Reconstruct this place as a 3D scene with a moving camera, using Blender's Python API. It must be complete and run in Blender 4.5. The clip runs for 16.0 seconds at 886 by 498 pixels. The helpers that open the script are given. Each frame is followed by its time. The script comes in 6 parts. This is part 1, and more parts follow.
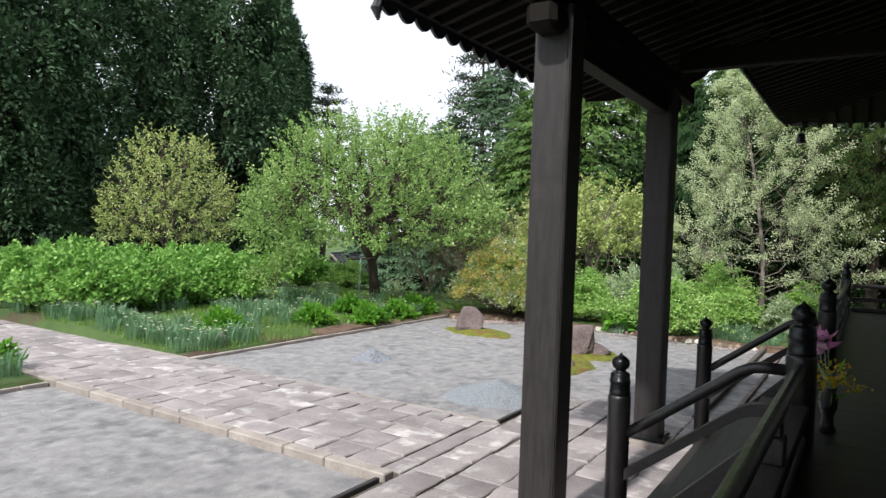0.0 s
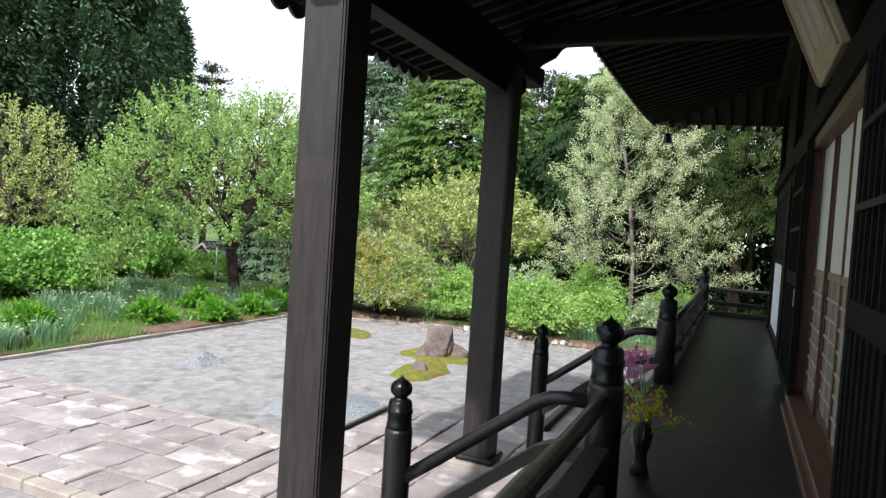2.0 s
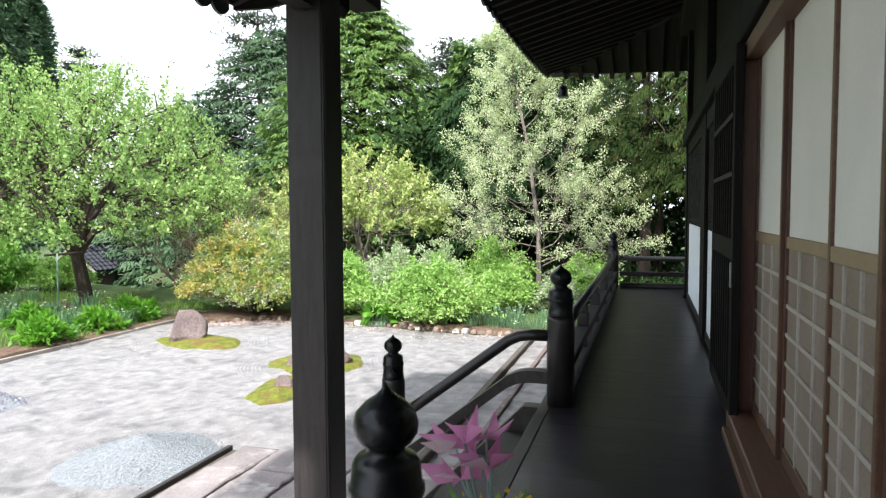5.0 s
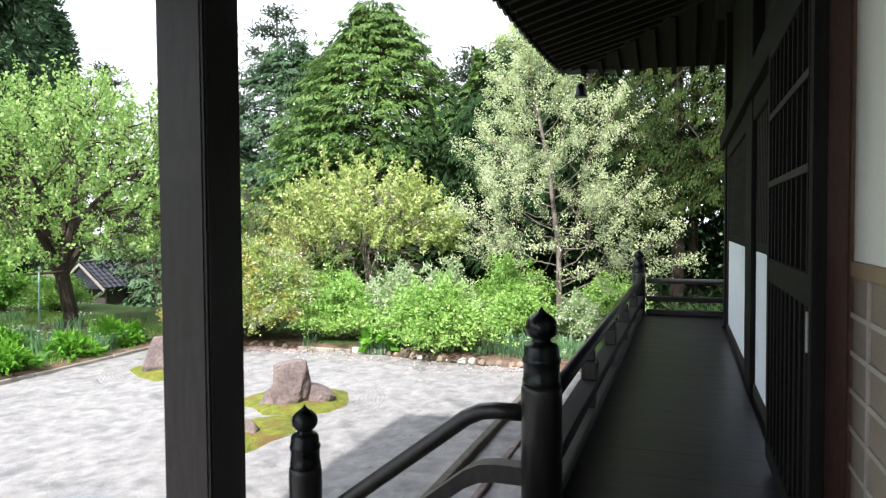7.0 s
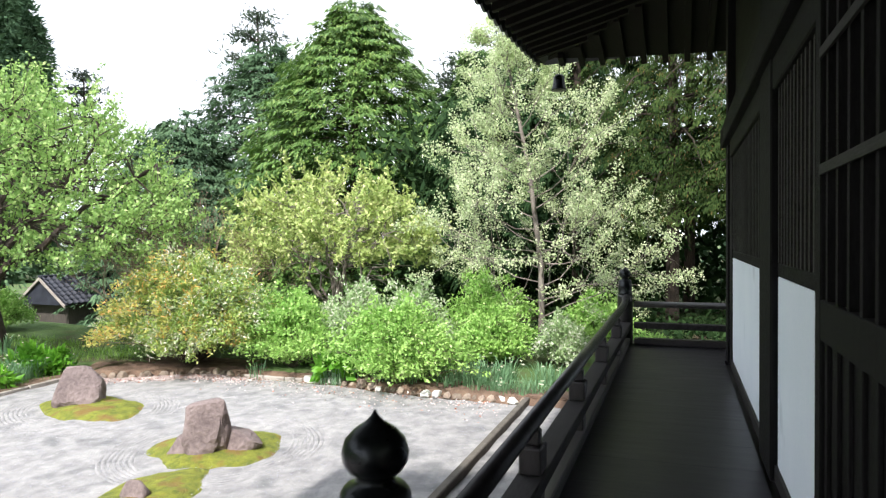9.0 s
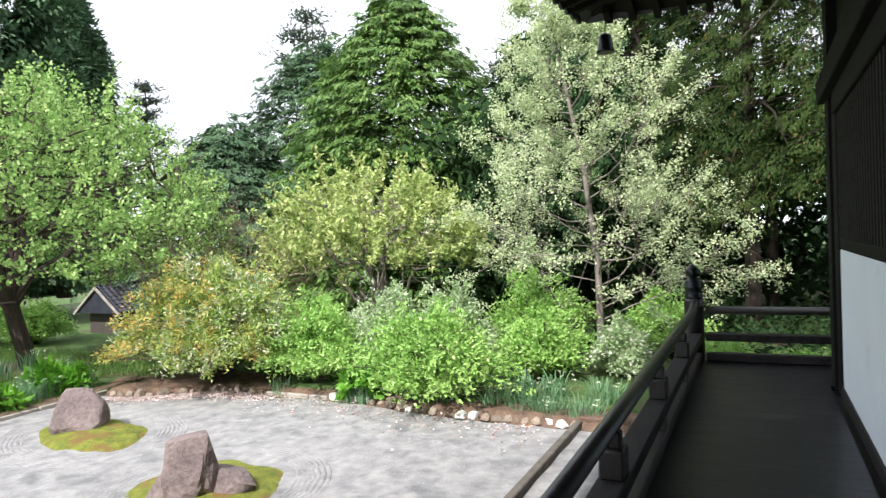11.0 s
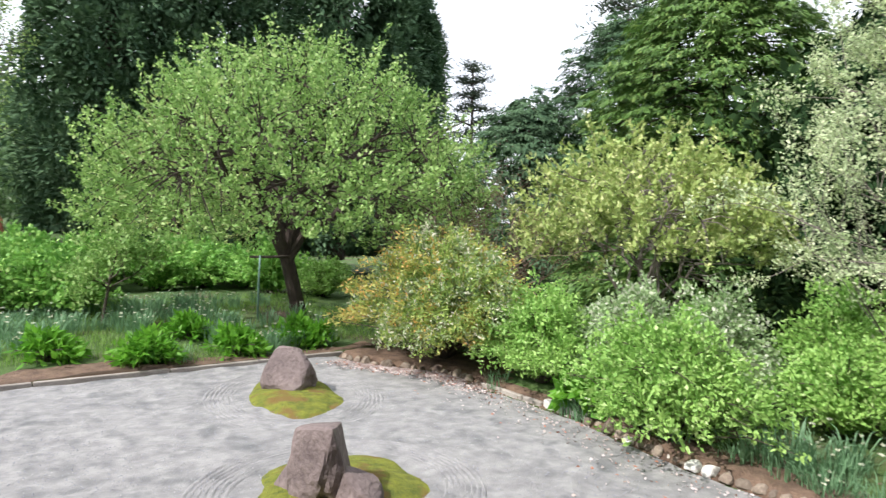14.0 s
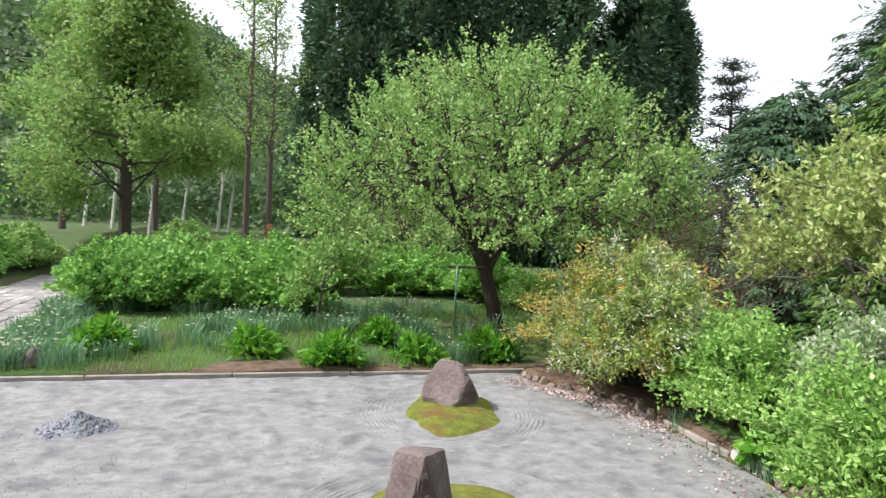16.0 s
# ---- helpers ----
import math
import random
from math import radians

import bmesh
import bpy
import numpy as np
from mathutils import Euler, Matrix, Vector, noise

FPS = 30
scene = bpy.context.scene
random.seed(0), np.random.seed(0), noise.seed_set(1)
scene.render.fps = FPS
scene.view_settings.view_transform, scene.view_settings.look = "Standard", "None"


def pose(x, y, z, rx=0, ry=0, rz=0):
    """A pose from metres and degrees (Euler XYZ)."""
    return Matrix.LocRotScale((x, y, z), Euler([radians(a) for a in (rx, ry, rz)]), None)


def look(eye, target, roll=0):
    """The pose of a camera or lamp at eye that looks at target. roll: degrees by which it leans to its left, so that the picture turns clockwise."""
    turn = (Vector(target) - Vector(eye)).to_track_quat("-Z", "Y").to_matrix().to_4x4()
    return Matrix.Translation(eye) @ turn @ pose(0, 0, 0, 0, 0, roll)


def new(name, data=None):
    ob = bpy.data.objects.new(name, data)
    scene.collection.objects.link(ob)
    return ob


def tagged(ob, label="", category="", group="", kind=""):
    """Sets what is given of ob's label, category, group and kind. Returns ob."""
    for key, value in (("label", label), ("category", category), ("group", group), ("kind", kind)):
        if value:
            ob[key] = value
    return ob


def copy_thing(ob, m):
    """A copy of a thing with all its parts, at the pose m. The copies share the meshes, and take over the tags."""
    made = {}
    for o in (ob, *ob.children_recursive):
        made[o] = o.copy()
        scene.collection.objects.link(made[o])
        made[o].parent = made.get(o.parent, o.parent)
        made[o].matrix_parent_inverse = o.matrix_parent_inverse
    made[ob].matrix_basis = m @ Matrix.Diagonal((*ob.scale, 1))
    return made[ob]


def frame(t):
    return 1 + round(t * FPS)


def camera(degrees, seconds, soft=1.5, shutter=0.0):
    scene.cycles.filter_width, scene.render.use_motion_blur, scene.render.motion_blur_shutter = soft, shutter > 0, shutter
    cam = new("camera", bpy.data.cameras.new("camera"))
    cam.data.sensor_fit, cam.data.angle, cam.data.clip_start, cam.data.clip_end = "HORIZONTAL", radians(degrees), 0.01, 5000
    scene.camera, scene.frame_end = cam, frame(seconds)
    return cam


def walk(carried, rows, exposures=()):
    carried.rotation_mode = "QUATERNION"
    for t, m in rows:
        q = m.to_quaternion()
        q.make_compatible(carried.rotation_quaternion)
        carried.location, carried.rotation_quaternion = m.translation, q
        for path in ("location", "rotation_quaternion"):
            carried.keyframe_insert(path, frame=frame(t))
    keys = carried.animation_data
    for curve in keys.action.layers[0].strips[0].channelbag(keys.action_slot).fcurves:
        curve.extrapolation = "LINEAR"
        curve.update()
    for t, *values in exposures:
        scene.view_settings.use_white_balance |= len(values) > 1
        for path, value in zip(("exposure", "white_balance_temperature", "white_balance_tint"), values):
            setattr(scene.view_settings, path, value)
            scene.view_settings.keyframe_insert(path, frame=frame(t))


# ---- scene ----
cam = camera(67.0, 16.0, soft=1.25, shutter=0.4)
ROWS = [
    (0, (0.009, -0.157, 1.402), (-1.065, 1.529, 1.344), 2.0),
    (0.5, (0.096, 0.213, 1.416), (-0.921, 1.934, 1.348), 1.1),
    (1, (0.144, 0.544, 1.405), (-0.745, 2.334, 1.332), 2.6),
    (1.5, (0.193, 0.95, 1.405), (-0.576, 2.794, 1.337), 3.9),
    (2, (0.273, 1.321, 1.42), (-0.539, 3.148, 1.357), 3.8),
    (2.5, (0.268, 1.681, 1.393), (-0.49, 3.531, 1.328), 3.0),
    (3, (0.264, 2.075, 1.394), (-0.439, 3.945, 1.305), 2.0),
    (3.5, (0.315, 2.459, 1.407), (-0.374, 4.333, 1.308), 0.8),
    (4, (0.267, 2.825, 1.386), (-0.375, 4.716, 1.283), 1.3),
    (4.5, (0.24, 3.215, 1.407), (-0.342, 5.125, 1.289), -0.4),
    (7, (0.288, 5.263, 1.419), (-0.388, 7.144, 1.349), -0.4),
    (7.5, (0.289, 5.696, 1.438), (-0.385, 7.578, 1.385), -1.8),
    (8, (0.332, 6.151, 1.416), (-0.313, 8.044, 1.377), -0.6),
    (10.5, (0.282, 8.278, 1.448), (-0.494, 10.121, 1.41), -1.5),
    (11, (0.273, 8.68, 1.414), (-0.581, 10.488, 1.376), -2.2),
    (11.5, (0.272, 9.059, 1.379), (-0.704, 10.804, 1.347), -1.8),
    (12, (0.243, 9.485, 1.39), (-0.837, 11.168, 1.356), -0.6),
    (12.5, (0.261, 9.899, 1.362), (-0.959, 11.483, 1.325), 0.7),
    (13, (0.254, 10.309, 1.352), (-1.127, 11.753, 1.273), 0.9),
    (13.5, (0.206, 10.683, 1.346), (-1.284, 12.014, 1.252), 0.6),
    (14, (0.198, 11.07, 1.333), (-1.387, 12.286, 1.245), 2.2),
    (14.5, (0.162, 11.418, 1.332), (-1.547, 12.453, 1.254), 2.9),
    (15, (0.169, 11.753, 1.36), (-1.647, 12.586, 1.276), 4.2),
    (15.5, (0.177, 12.133, 1.347), (-1.702, 12.812, 1.263), 2.7),
    (16, (0.217, 12.507, 1.378), (-1.707, 13.049, 1.292), 2.7),
]
EXPOSURES = [(t, stops, 6250, 13) for t, stops in ((0.0, 0.0), (1.5, 0.24), (3.5, 0.78), (7.0, 0.88), (11.0, 0.68), (12.5, 0.55), (14.5, 0.36), (16.0, 0.28))]
walk(cam, [(t, look(eye, target, roll)) for t, eye, target, roll in ROWS], EXPOSURES)

# ---- world, sun ----
SUN_AZ, SUN_EL = radians(183), radians(47)
world = bpy.data.worlds.new("sky")
scene.world = world
world.use_nodes = True
wn, wl = world.node_tree.nodes, world.node_tree.links
bg = wn["Background"]
sky = wn.new("ShaderNodeTexSky")
sky.sky_type, sky.sun_disc = "NISHITA", False
sky.sun_elevation, sky.sun_rotation = SUN_EL, SUN_AZ
sky.dust_density, sky.air_density = 2.5, 1.0
# thin bright cloud over most of the sky
wtc = wn.new("ShaderNodeTexCoord")
wno = wn.new("ShaderNodeTexNoise")
wno.inputs["Scale"].default_value, wno.inputs["Detail"].default_value = 2.2, 6
wramp = wn.new("ShaderNodeMapRange")
wramp.inputs[1].default_value, wramp.inputs[2].default_value = 0.3, 0.6
wramp.inputs[3].default_value, wramp.inputs[4].default_value = 0.72, 0.95
wmix = wn.new("ShaderNodeMix")
wmix.data_type = "RGBA"
wmix.inputs["B"].default_value = (12.2, 12.6, 13.1, 1)
wl.new(wtc.outputs["Generated"], wno.inputs["Vector"])
wl.new(wno.outputs["Fac"], wramp.inputs[0])
wl.new(wramp.outputs[0], wmix.inputs["Factor"])
wl.new(sky.outputs[0], wmix.inputs["A"])
wl.new(wmix.outputs["Result"], bg.inputs["Color"])
bg.inputs["Strength"].default_value = 0.1

sun = new("sun", bpy.data.lights.new("sun", "SUN"))
sun.data.energy, sun.data.angle, sun.data.color = 4.4, radians(1.5), (1.0, 0.95, 0.86)
to_sun = Vector((math.sin(SUN_AZ) * math.cos(SUN_EL), math.cos(SUN_AZ) * math.cos(SUN_EL), math.sin(SUN_EL)))
sun.matrix_world = look(to_sun * 60, (0, 0, 0))

# ---- materials ----
def material(name, c1, c2, scale=8.0, rough=0.7, bump=0.2, stretch=(1, 1, 1), fine=60.0, metal=0.0, spots=None, spot_scale=1.5,
             per_object=0.0, spec=0.5, spot_at=0.55, spot_soft=0.12, coat=0.0, bump_dist=0.02):
    """Two colours mixed by coarse and fine noise, optional stains, bump, roughness wear."""
    m = bpy.data.materials.new(name)
    m.use_nodes = True
    n, l = m.node_tree.nodes, m.node_tree.links
    b = n["Principled BSDF"]
    tc = n.new("ShaderNodeTexCoord")
    mp = n.new("ShaderNodeMapping")
    mp.inputs["Scale"].default_value = stretch
    where = tc.outputs["Object"]
    if per_object:
        own = n.new("ShaderNodeObjectInfo")
        sh = n.new("ShaderNodeMath")
        sh.operation = "MULTIPLY"
        sh.inputs[1].default_value = 41.0
        l.new(own.outputs["Random"], sh.inputs[0])
        va = n.new("ShaderNodeVectorMath")
        l.new(where, va.inputs[0])
        l.new(sh.outputs[0], va.inputs[1])
        where = va.outputs[0]
    l.new(where, mp.inputs["Vector"])
    co = n.new("ShaderNodeTexNoise")
    co.inputs["Scale"].default_value, co.inputs["Detail"].default_value = scale, 6
    fi = n.new("ShaderNodeTexNoise")
    fi.inputs["Scale"].default_value, fi.inputs["Detail"].default_value = fine, 4
    for x in (co, fi):
        l.new(mp.outputs[0], x.inputs["Vector"])
    add = n.new("ShaderNodeMath")
    add.operation = "MULTIPLY_ADD"
    add.inputs[1].default_value = 0.6
    l.new(fi.outputs["Fac"], add.inputs[0])
    l.new(co.outputs["Fac"], add.inputs[2])
    rng = n.new("ShaderNodeMapRange")
    rng.inputs[1].default_value, rng.inputs[2].default_value = 0.55, 1.05
    l.new(add.outputs[0], rng.inputs[0])
    mix = n.new("ShaderNodeMix")
    mix.data_type = "RGBA"
    mix.inputs["A"].default_value, mix.inputs["B"].default_value = (*c1, 1), (*c2, 1)
    l.new(rng.outputs[0], mix.inputs["Factor"])
    out = mix.outputs["Result"]
    if spots:
        sp = n.new("ShaderNodeTexNoise")
        sp.inputs["Scale"].default_value, sp.inputs["Detail"].default_value = spot_scale, 5
        l.new(where, sp.inputs["Vector"])
        sr = n.new("ShaderNodeMapRange")
        sr.inputs[1].default_value, sr.inputs[2].default_value = spot_at, spot_at + spot_soft
        l.new(sp.outputs["Fac"], sr.inputs[0])
        m2 = n.new("ShaderNodeMix")
        m2.data_type = "RGBA"
        m2.inputs["B"].default_value = (*spots, 1)
        l.new(sr.outputs[0], m2.inputs["Factor"])
        l.new(out, m2.inputs["A"])
        out = m2.outputs["Result"]
    if per_object:
        oi = n.new("ShaderNodeObjectInfo")
        hs = n.new("ShaderNodeHueSaturation")
        vr = n.new("ShaderNodeMapRange")
        vr.inputs[3].default_value, vr.inputs[4].default_value = 1 - per_object, 1 + per_object
        l.new(oi.outputs["Random"], vr.inputs[0])
        l.new(vr.outputs[0], hs.inputs["Value"])
        l.new(out, hs.inputs["Color"])
        out = hs.outputs["Color"]
    l.new(out, b.inputs["Base Color"])
    b.inputs["Metallic"].default_value = metal
    b.inputs["Specular IOR Level"].default_value = spec
    b.inputs["Coat Weight"].default_value = coat
    rr = n.new("ShaderNodeMapRange")
    rr.inputs[3].default_value, rr.inputs[4].default_value = max(0.05, rough - 0.12), min(1, rough + 0.12)
    l.new(co.outputs["Fac"], rr.inputs[0])
    l.new(rr.outputs[0], b.inputs["Roughness"])
    if bump:
        bp = n.new("ShaderNodeBump")
        bp.inputs["Strength"].default_value, bp.inputs["Distance"].default_value = bump, bump_dist
        l.new(add.outputs[0], bp.inputs["Height"])
        l.new(bp.outputs[0], b.inputs["Normal"])
    return m


def leaf_material(name, c1, c2, c3=None, rough=0.5, through_light=0.45, share=0.15, patch=0.9):
    """Leaves: colour varies from leaf to leaf and in patches; some light passes through."""
    m = bpy.data.materials.new(name)
    m.use_nodes = True
    n, l = m.node_tree.nodes, m.node_tree.links
    b = n["Principled BSDF"]
    b.inputs["Roughness"].default_value = rough
    b.inputs["Specular IOR Level"].default_value = 0.35 if rough < 0.8 else 0.08
    geo = n.new("ShaderNodeNewGeometry")
    tc = n.new("ShaderNodeTexCoord")
    no = n.new("ShaderNodeTexNoise")
    no.inputs["Scale"].default_value, no.inputs["Detail"].default_value = patch, 3
    l.new(tc.outputs["Object"], no.inputs["Vector"])
    av = n.new("ShaderNodeMath")
    av.operation = "MULTIPLY_ADD"
    av.inputs[1].default_value = 0.55
    l.new(geo.outputs["Random Per Island"], av.inputs[0])
    l.new(no.outputs["Fac"], av.inputs[2])
    mr = n.new("ShaderNodeMapRange")
    mr.inputs[1].default_value, mr.inputs[2].default_value = 0.35, 1.15
    l.new(av.outputs[0], mr.inputs[0])
    mix = n.new("ShaderNodeMix")
    mix.data_type = "RGBA"
    mix.inputs["A"].default_value, mix.inputs["B"].default_value = (c1[0], c1[1], c1[2] * 1.15, 1), (c2[0], c2[1], c2[2] * 1.15, 1)
    l.new(mr.outputs[0], mix.inputs["Factor"])
    out = mix.outputs["Result"]
    if c3:
        gt = n.new("ShaderNodeMath")
        gt.operation = "GREATER_THAN"
        gt.inputs[1].default_value = 1 - share
        l.new(geo.outputs["Random Per Island"], gt.inputs[0])
        m2 = n.new("ShaderNodeMix")
        m2.data_type = "RGBA"
        m2.inputs["B"].default_value = (*c3, 1)
        l.new(gt.outputs[0], m2.inputs["Factor"])
        l.new(out, m2.inputs["A"])
        out = m2.outputs["Result"]
    l.new(out, b.inputs["Base Color"])
    tr = n.new("ShaderNodeBsdfTranslucent")
    l.new(out, tr.inputs["Color"])
    ms = n.new("ShaderNodeMixShader")
    ms.inputs[0].default_value = through_light
    l.new(b.outputs[0], ms.inputs[1])
    l.new(tr.outputs[0], ms.inputs[2])
    l.new(ms.outputs[0], n["Material Output"].inputs["Surface"])
    return m


M_TIMBER = material("dark_stained_timber", (0.015, 0.0128, 0.0128), (0.038, 0.0325, 0.033), 5, 0.5, 0.25, (6, 6, 0.7), 40, spots=(0.056, 0.047, 0.047), spot_scale=1.2, spot_at=0.6)
M_TIMBER_H = material("dark_stained_beam", (0.016, 0.0135, 0.0135), (0.040, 0.034, 0.033), 5, 0.5, 0.25, (6, 0.7, 6), 40)
# near-black copy of the beam timber: the shade under the roofs is in its colour
M_SOFFIT = material("shade_dark_eaves_timber", (0.007, 0.006, 0.005), (0.016, 0.013, 0.011), 5, 0.75, 0.2, (6, 0.7, 6), 40, spec=0.15)
# weathered grey, lifted above the wall timber for light caught on bars and sill
M_LATTICE = material("lit_grey_lattice_wood", (0.017, 0.016, 0.016), (0.042, 0.039, 0.039), 5, 0.7, 0.15, (6, 0.7, 6), 30, spec=0.15)
# darker copy of the stained timber, with the veranda's shade worked into the colour
M_WALLWOOD = material("shade_dark_hall_timber", (0.0065, 0.006, 0.0065), (0.016, 0.0148, 0.0155), 5, 0.75, 0.2, (6, 6, 0.7), 40, spec=0.1)
M_LACQUER = material("black_lacquered_wood", (0.010, 0.010, 0.011), (0.030, 0.028, 0.028), 5, 0.33, 0.15, (3, 3, 1), 50, spots=(0.05, 0.04, 0.035), spot_scale=4, spot_at=0.62)
M_CAP = material("patinated_bronze", (0.010, 0.012, 0.014), (0.03, 0.034, 0.036), 8, 0.3, 0.1, (1, 1, 1), 50, metal=0.6)
M_FLOOR = material("worn_dark_floorboard", (0.0125, 0.011, 0.0155), (0.030, 0.027, 0.0355), 4, 0.36, 0.06, (0.6, 7, 1), 30, per_object=0.06, spots=(0.044, 0.040, 0.046), spot_scale=1.4, spot_at=0.58, spec=0.45)
M_SILL = material("brown_oiled_wood", (0.07, 0.034, 0.02), (0.15, 0.08, 0.05), 4, 0.5, 0.2, (6, 0.6, 6), 30)
M_STILE = material("red_brown_wood", (0.055, 0.021, 0.014), (0.115, 0.05, 0.033), 4, 0.5, 0.2, (6, 6, 0.6), 30)
M_PAPER = material("white_paper", (0.72, 0.73, 0.70), (0.80, 0.80, 0.77), 3, 0.9, 0.05, (1, 1, 1), 60)
M_PAPER_B = material("brown_toned_paper_screen", (0.20, 0.165, 0.135), (0.28, 0.235, 0.195), 3, 0.9, 0.05)
M_BAR = material("grey_brown_lattice_bar", (0.36, 0.33, 0.30), (0.48, 0.44, 0.40), 5, 0.7, 0.1)
M_RAILWOOD = material("tan_rail_wood", (0.24, 0.17, 0.11), (0.34, 0.25, 0.17), 5, 0.6, 0.1)
M_PLASTER = material("white_plaster", (0.76, 0.82, 0.90), (0.83, 0.88, 0.95), 2, 0.85, 0.08, (1, 1, 1), 40, spots=(0.64, 0.69, 0.76), spot_scale=2.2, spot_at=0.62)
M_PLAQUE = material("weathered_plaque_wood", (0.30, 0.25, 0.17), (0.46, 0.40, 0.29), 3, 0.7, 0.2, (6, 1, 6), 30)
M_TILE = material("dark_roof_tile", (0.025, 0.027, 0.03), (0.06, 0.062, 0.066), 5, 0.45, 0.2)
M_STONE = material("pinkish_grey_flagstone", (0.21, 0.185, 0.185), (0.38, 0.345, 0.34), 2.4, 0.85, 0.6, (1, 1, 1), 45, per_object=0.22, spots=(0.50, 0.48, 0.465), spot_scale=3.0, spot_at=0.57)
M_KERB = material("pale_kerb_stone", (0.24, 0.21, 0.185), (0.42, 0.38, 0.34), 3, 0.85, 0.4, (1, 1, 1), 50, per_object=0.12)
M_JOINT = material("dark_joint_soil", (0.07, 0.06, 0.05), (0.14, 0.125, 0.105), 6, 0.95, 0.5)
M_ROCK = material("purplish_garden_rock", (0.095, 0.07, 0.068), (0.235, 0.185, 0.175), 3.0, 0.8, 0.9, (1, 1, 1), 22, spots=(0.36, 0.31, 0.29), spot_scale=3.5, spot_at=0.62, bump_dist=0.04)
M_ROCK_B = material("brown_edging_stone", (0.15, 0.11, 0.085), (0.34, 0.28, 0.22), 3.0, 0.9, 0.9, (1, 1, 1), 30, per_object=0.4, bump_dist=0.04)
M_ROCK_W = material("white_edging_stone", (0.55, 0.53, 0.49), (0.72, 0.70, 0.66), 3.0, 0.85, 0.5, (1, 1, 1), 30)
M_MOSS = material("yellow_green_moss", (0.085, 0.11, 0.012), (0.26, 0.275, 0.03), 9, 0.95, 1.0, (1, 1, 1), 70, spots=(0.19, 0.12, 0.03), spot_scale=3.2, spot_at=0.53, bump_dist=0.05)
M_GRAVEL = material("grey_raked_gravel", (0.21, 0.207, 0.21), (0.385, 0.376, 0.37), 5.0, 0.95, 1.0, (1.3, 1, 1), 110, spots=(0.165, 0.168, 0.172), spot_scale=3.4, spot_at=0.50, spot_soft=0.22, bump_dist=0.02)
M_GRAVEL_B = material("blue_grey_gravel", (0.19, 0.215, 0.235), (0.35, 0.38, 0.405), 30, 0.95, 1.0, (1, 1, 1), 90, bump_dist=0.03)
M_PEBBLE = leaf_material("pale_gravel_pebble", (0.15, 0.155, 0.16), (0.33, 0.335, 0.34), (0.44, 0.44, 0.43), rough=0.9, through_light=0.0, share=0.07)
M_SOIL = material("brown_garden_soil", (0.085, 0.052, 0.036), (0.22, 0.145, 0.10), 5, 0.95, 1.0, (1, 1, 1), 45, bump_dist=0.05)
M_GRASS = material("mossy_grass_ground", (0.04, 0.085, 0.018), (0.10, 0.165, 0.04), 1.2, 0.95, 1.0, (1, 1, 1), 50, spots=(0.09, 0.06, 0.04), spot_scale=0.6, spot_at=0.53, bump_dist=0.05)
M_BARK = material("grey_brown_bark", (0.06, 0.045, 0.035), (0.15, 0.12, 0.095), 6, 0.9, 0.8, (4, 4, 1), 40)
M_BARK_D = material("dark_conifer_bark", (0.03, 0.022, 0.018), (0.08, 0.058, 0.045), 6, 0.9, 0.8, (5, 5, 0.8), 40)
M_BARK_P = material("grey_brown_smooth_bark", (0.085, 0.07, 0.06), (0.27, 0.235, 0.205), 3, 0.8, 0.4, (3, 3, 1), 40)
M_TWIG = material("brown_bare_twig", (0.19, 0.135, 0.105), (0.36, 0.27, 0.22), 6, 0.9, 0.3)
M_STAKE = material("blue_green_painted_stake", (0.16, 0.28, 0.25), (0.24, 0.38, 0.34), 6, 0.6, 0.1)
M_HUTTILE = material("blue_black_hut_tile", (0.014, 0.016, 0.024), (0.038, 0.042, 0.056), 3, 0.6, 0.2, (1, 1, 1), 30, spec=0.3)
M_HUTWALL = material("grey_weathered_boards", (0.035, 0.03, 0.026), (0.085, 0.072, 0.062), 4, 0.85, 0.3, (6, 6, 1), 30)
M_HILL = material("far_wooded_slope", (0.04, 0.085, 0.025), (0.13, 0.20, 0.06), 0.12, 0.95, 1.0, (1, 1, 1), 0.7, bump_dist=2.0)
M_VASE = material("dark_glazed_vase", (0.012, 0.012, 0.014), (0.035, 0.035, 0.04), 8, 0.25, 0.05)
M_PIPE = material("galvanised_metal", (0.30, 0.31, 0.32), (0.45, 0.46, 0.47), 8, 0.4, 0.05, metal=0.8)

L_BRIGHT = leaf_material("fresh_green_leaf", (0.15, 0.30, 0.062), (0.40, 0.58, 0.16), (0.54, 0.68, 0.28), share=0.1, through_light=0.4)
L_HYDR = leaf_material("hydrangea_leaf", (0.116, 0.291, 0.044), (0.314, 0.56, 0.113), (0.419, 0.65, 0.176), share=0.15, through_light=0.32)
L_SHRUB = leaf_material("light_green_shrub_leaf", (0.18, 0.37, 0.065), (0.44, 0.66, 0.16), (0.56, 0.72, 0.30), share=0.06, through_light=0.32)
L_CREAM = leaf_material("cream_flecked_leaf", (0.25, 0.39, 0.141), (0.499, 0.61, 0.304), (0.749, 0.76, 0.631), share=0.22, through_light=0.4)
L_SILVER = leaf_material("silvery_young_leaf", (0.36, 0.47, 0.20), (0.63, 0.71, 0.38), (0.80, 0.85, 0.57), share=0.2, through_light=0.4)
L_YELLOW = leaf_material("yellow_green_leaf", (0.24, 0.34, 0.08), (0.53, 0.62, 0.19), (0.66, 0.7, 0.32), share=0.2, through_light=0.32)
L_PIERIS = leaf_material("orange_tipped_leaf", (0.36, 0.42, 0.09), (0.58, 0.50, 0.13), (0.72, 0.43, 0.14), share=0.2, patch=1.3, through_light=0.4)
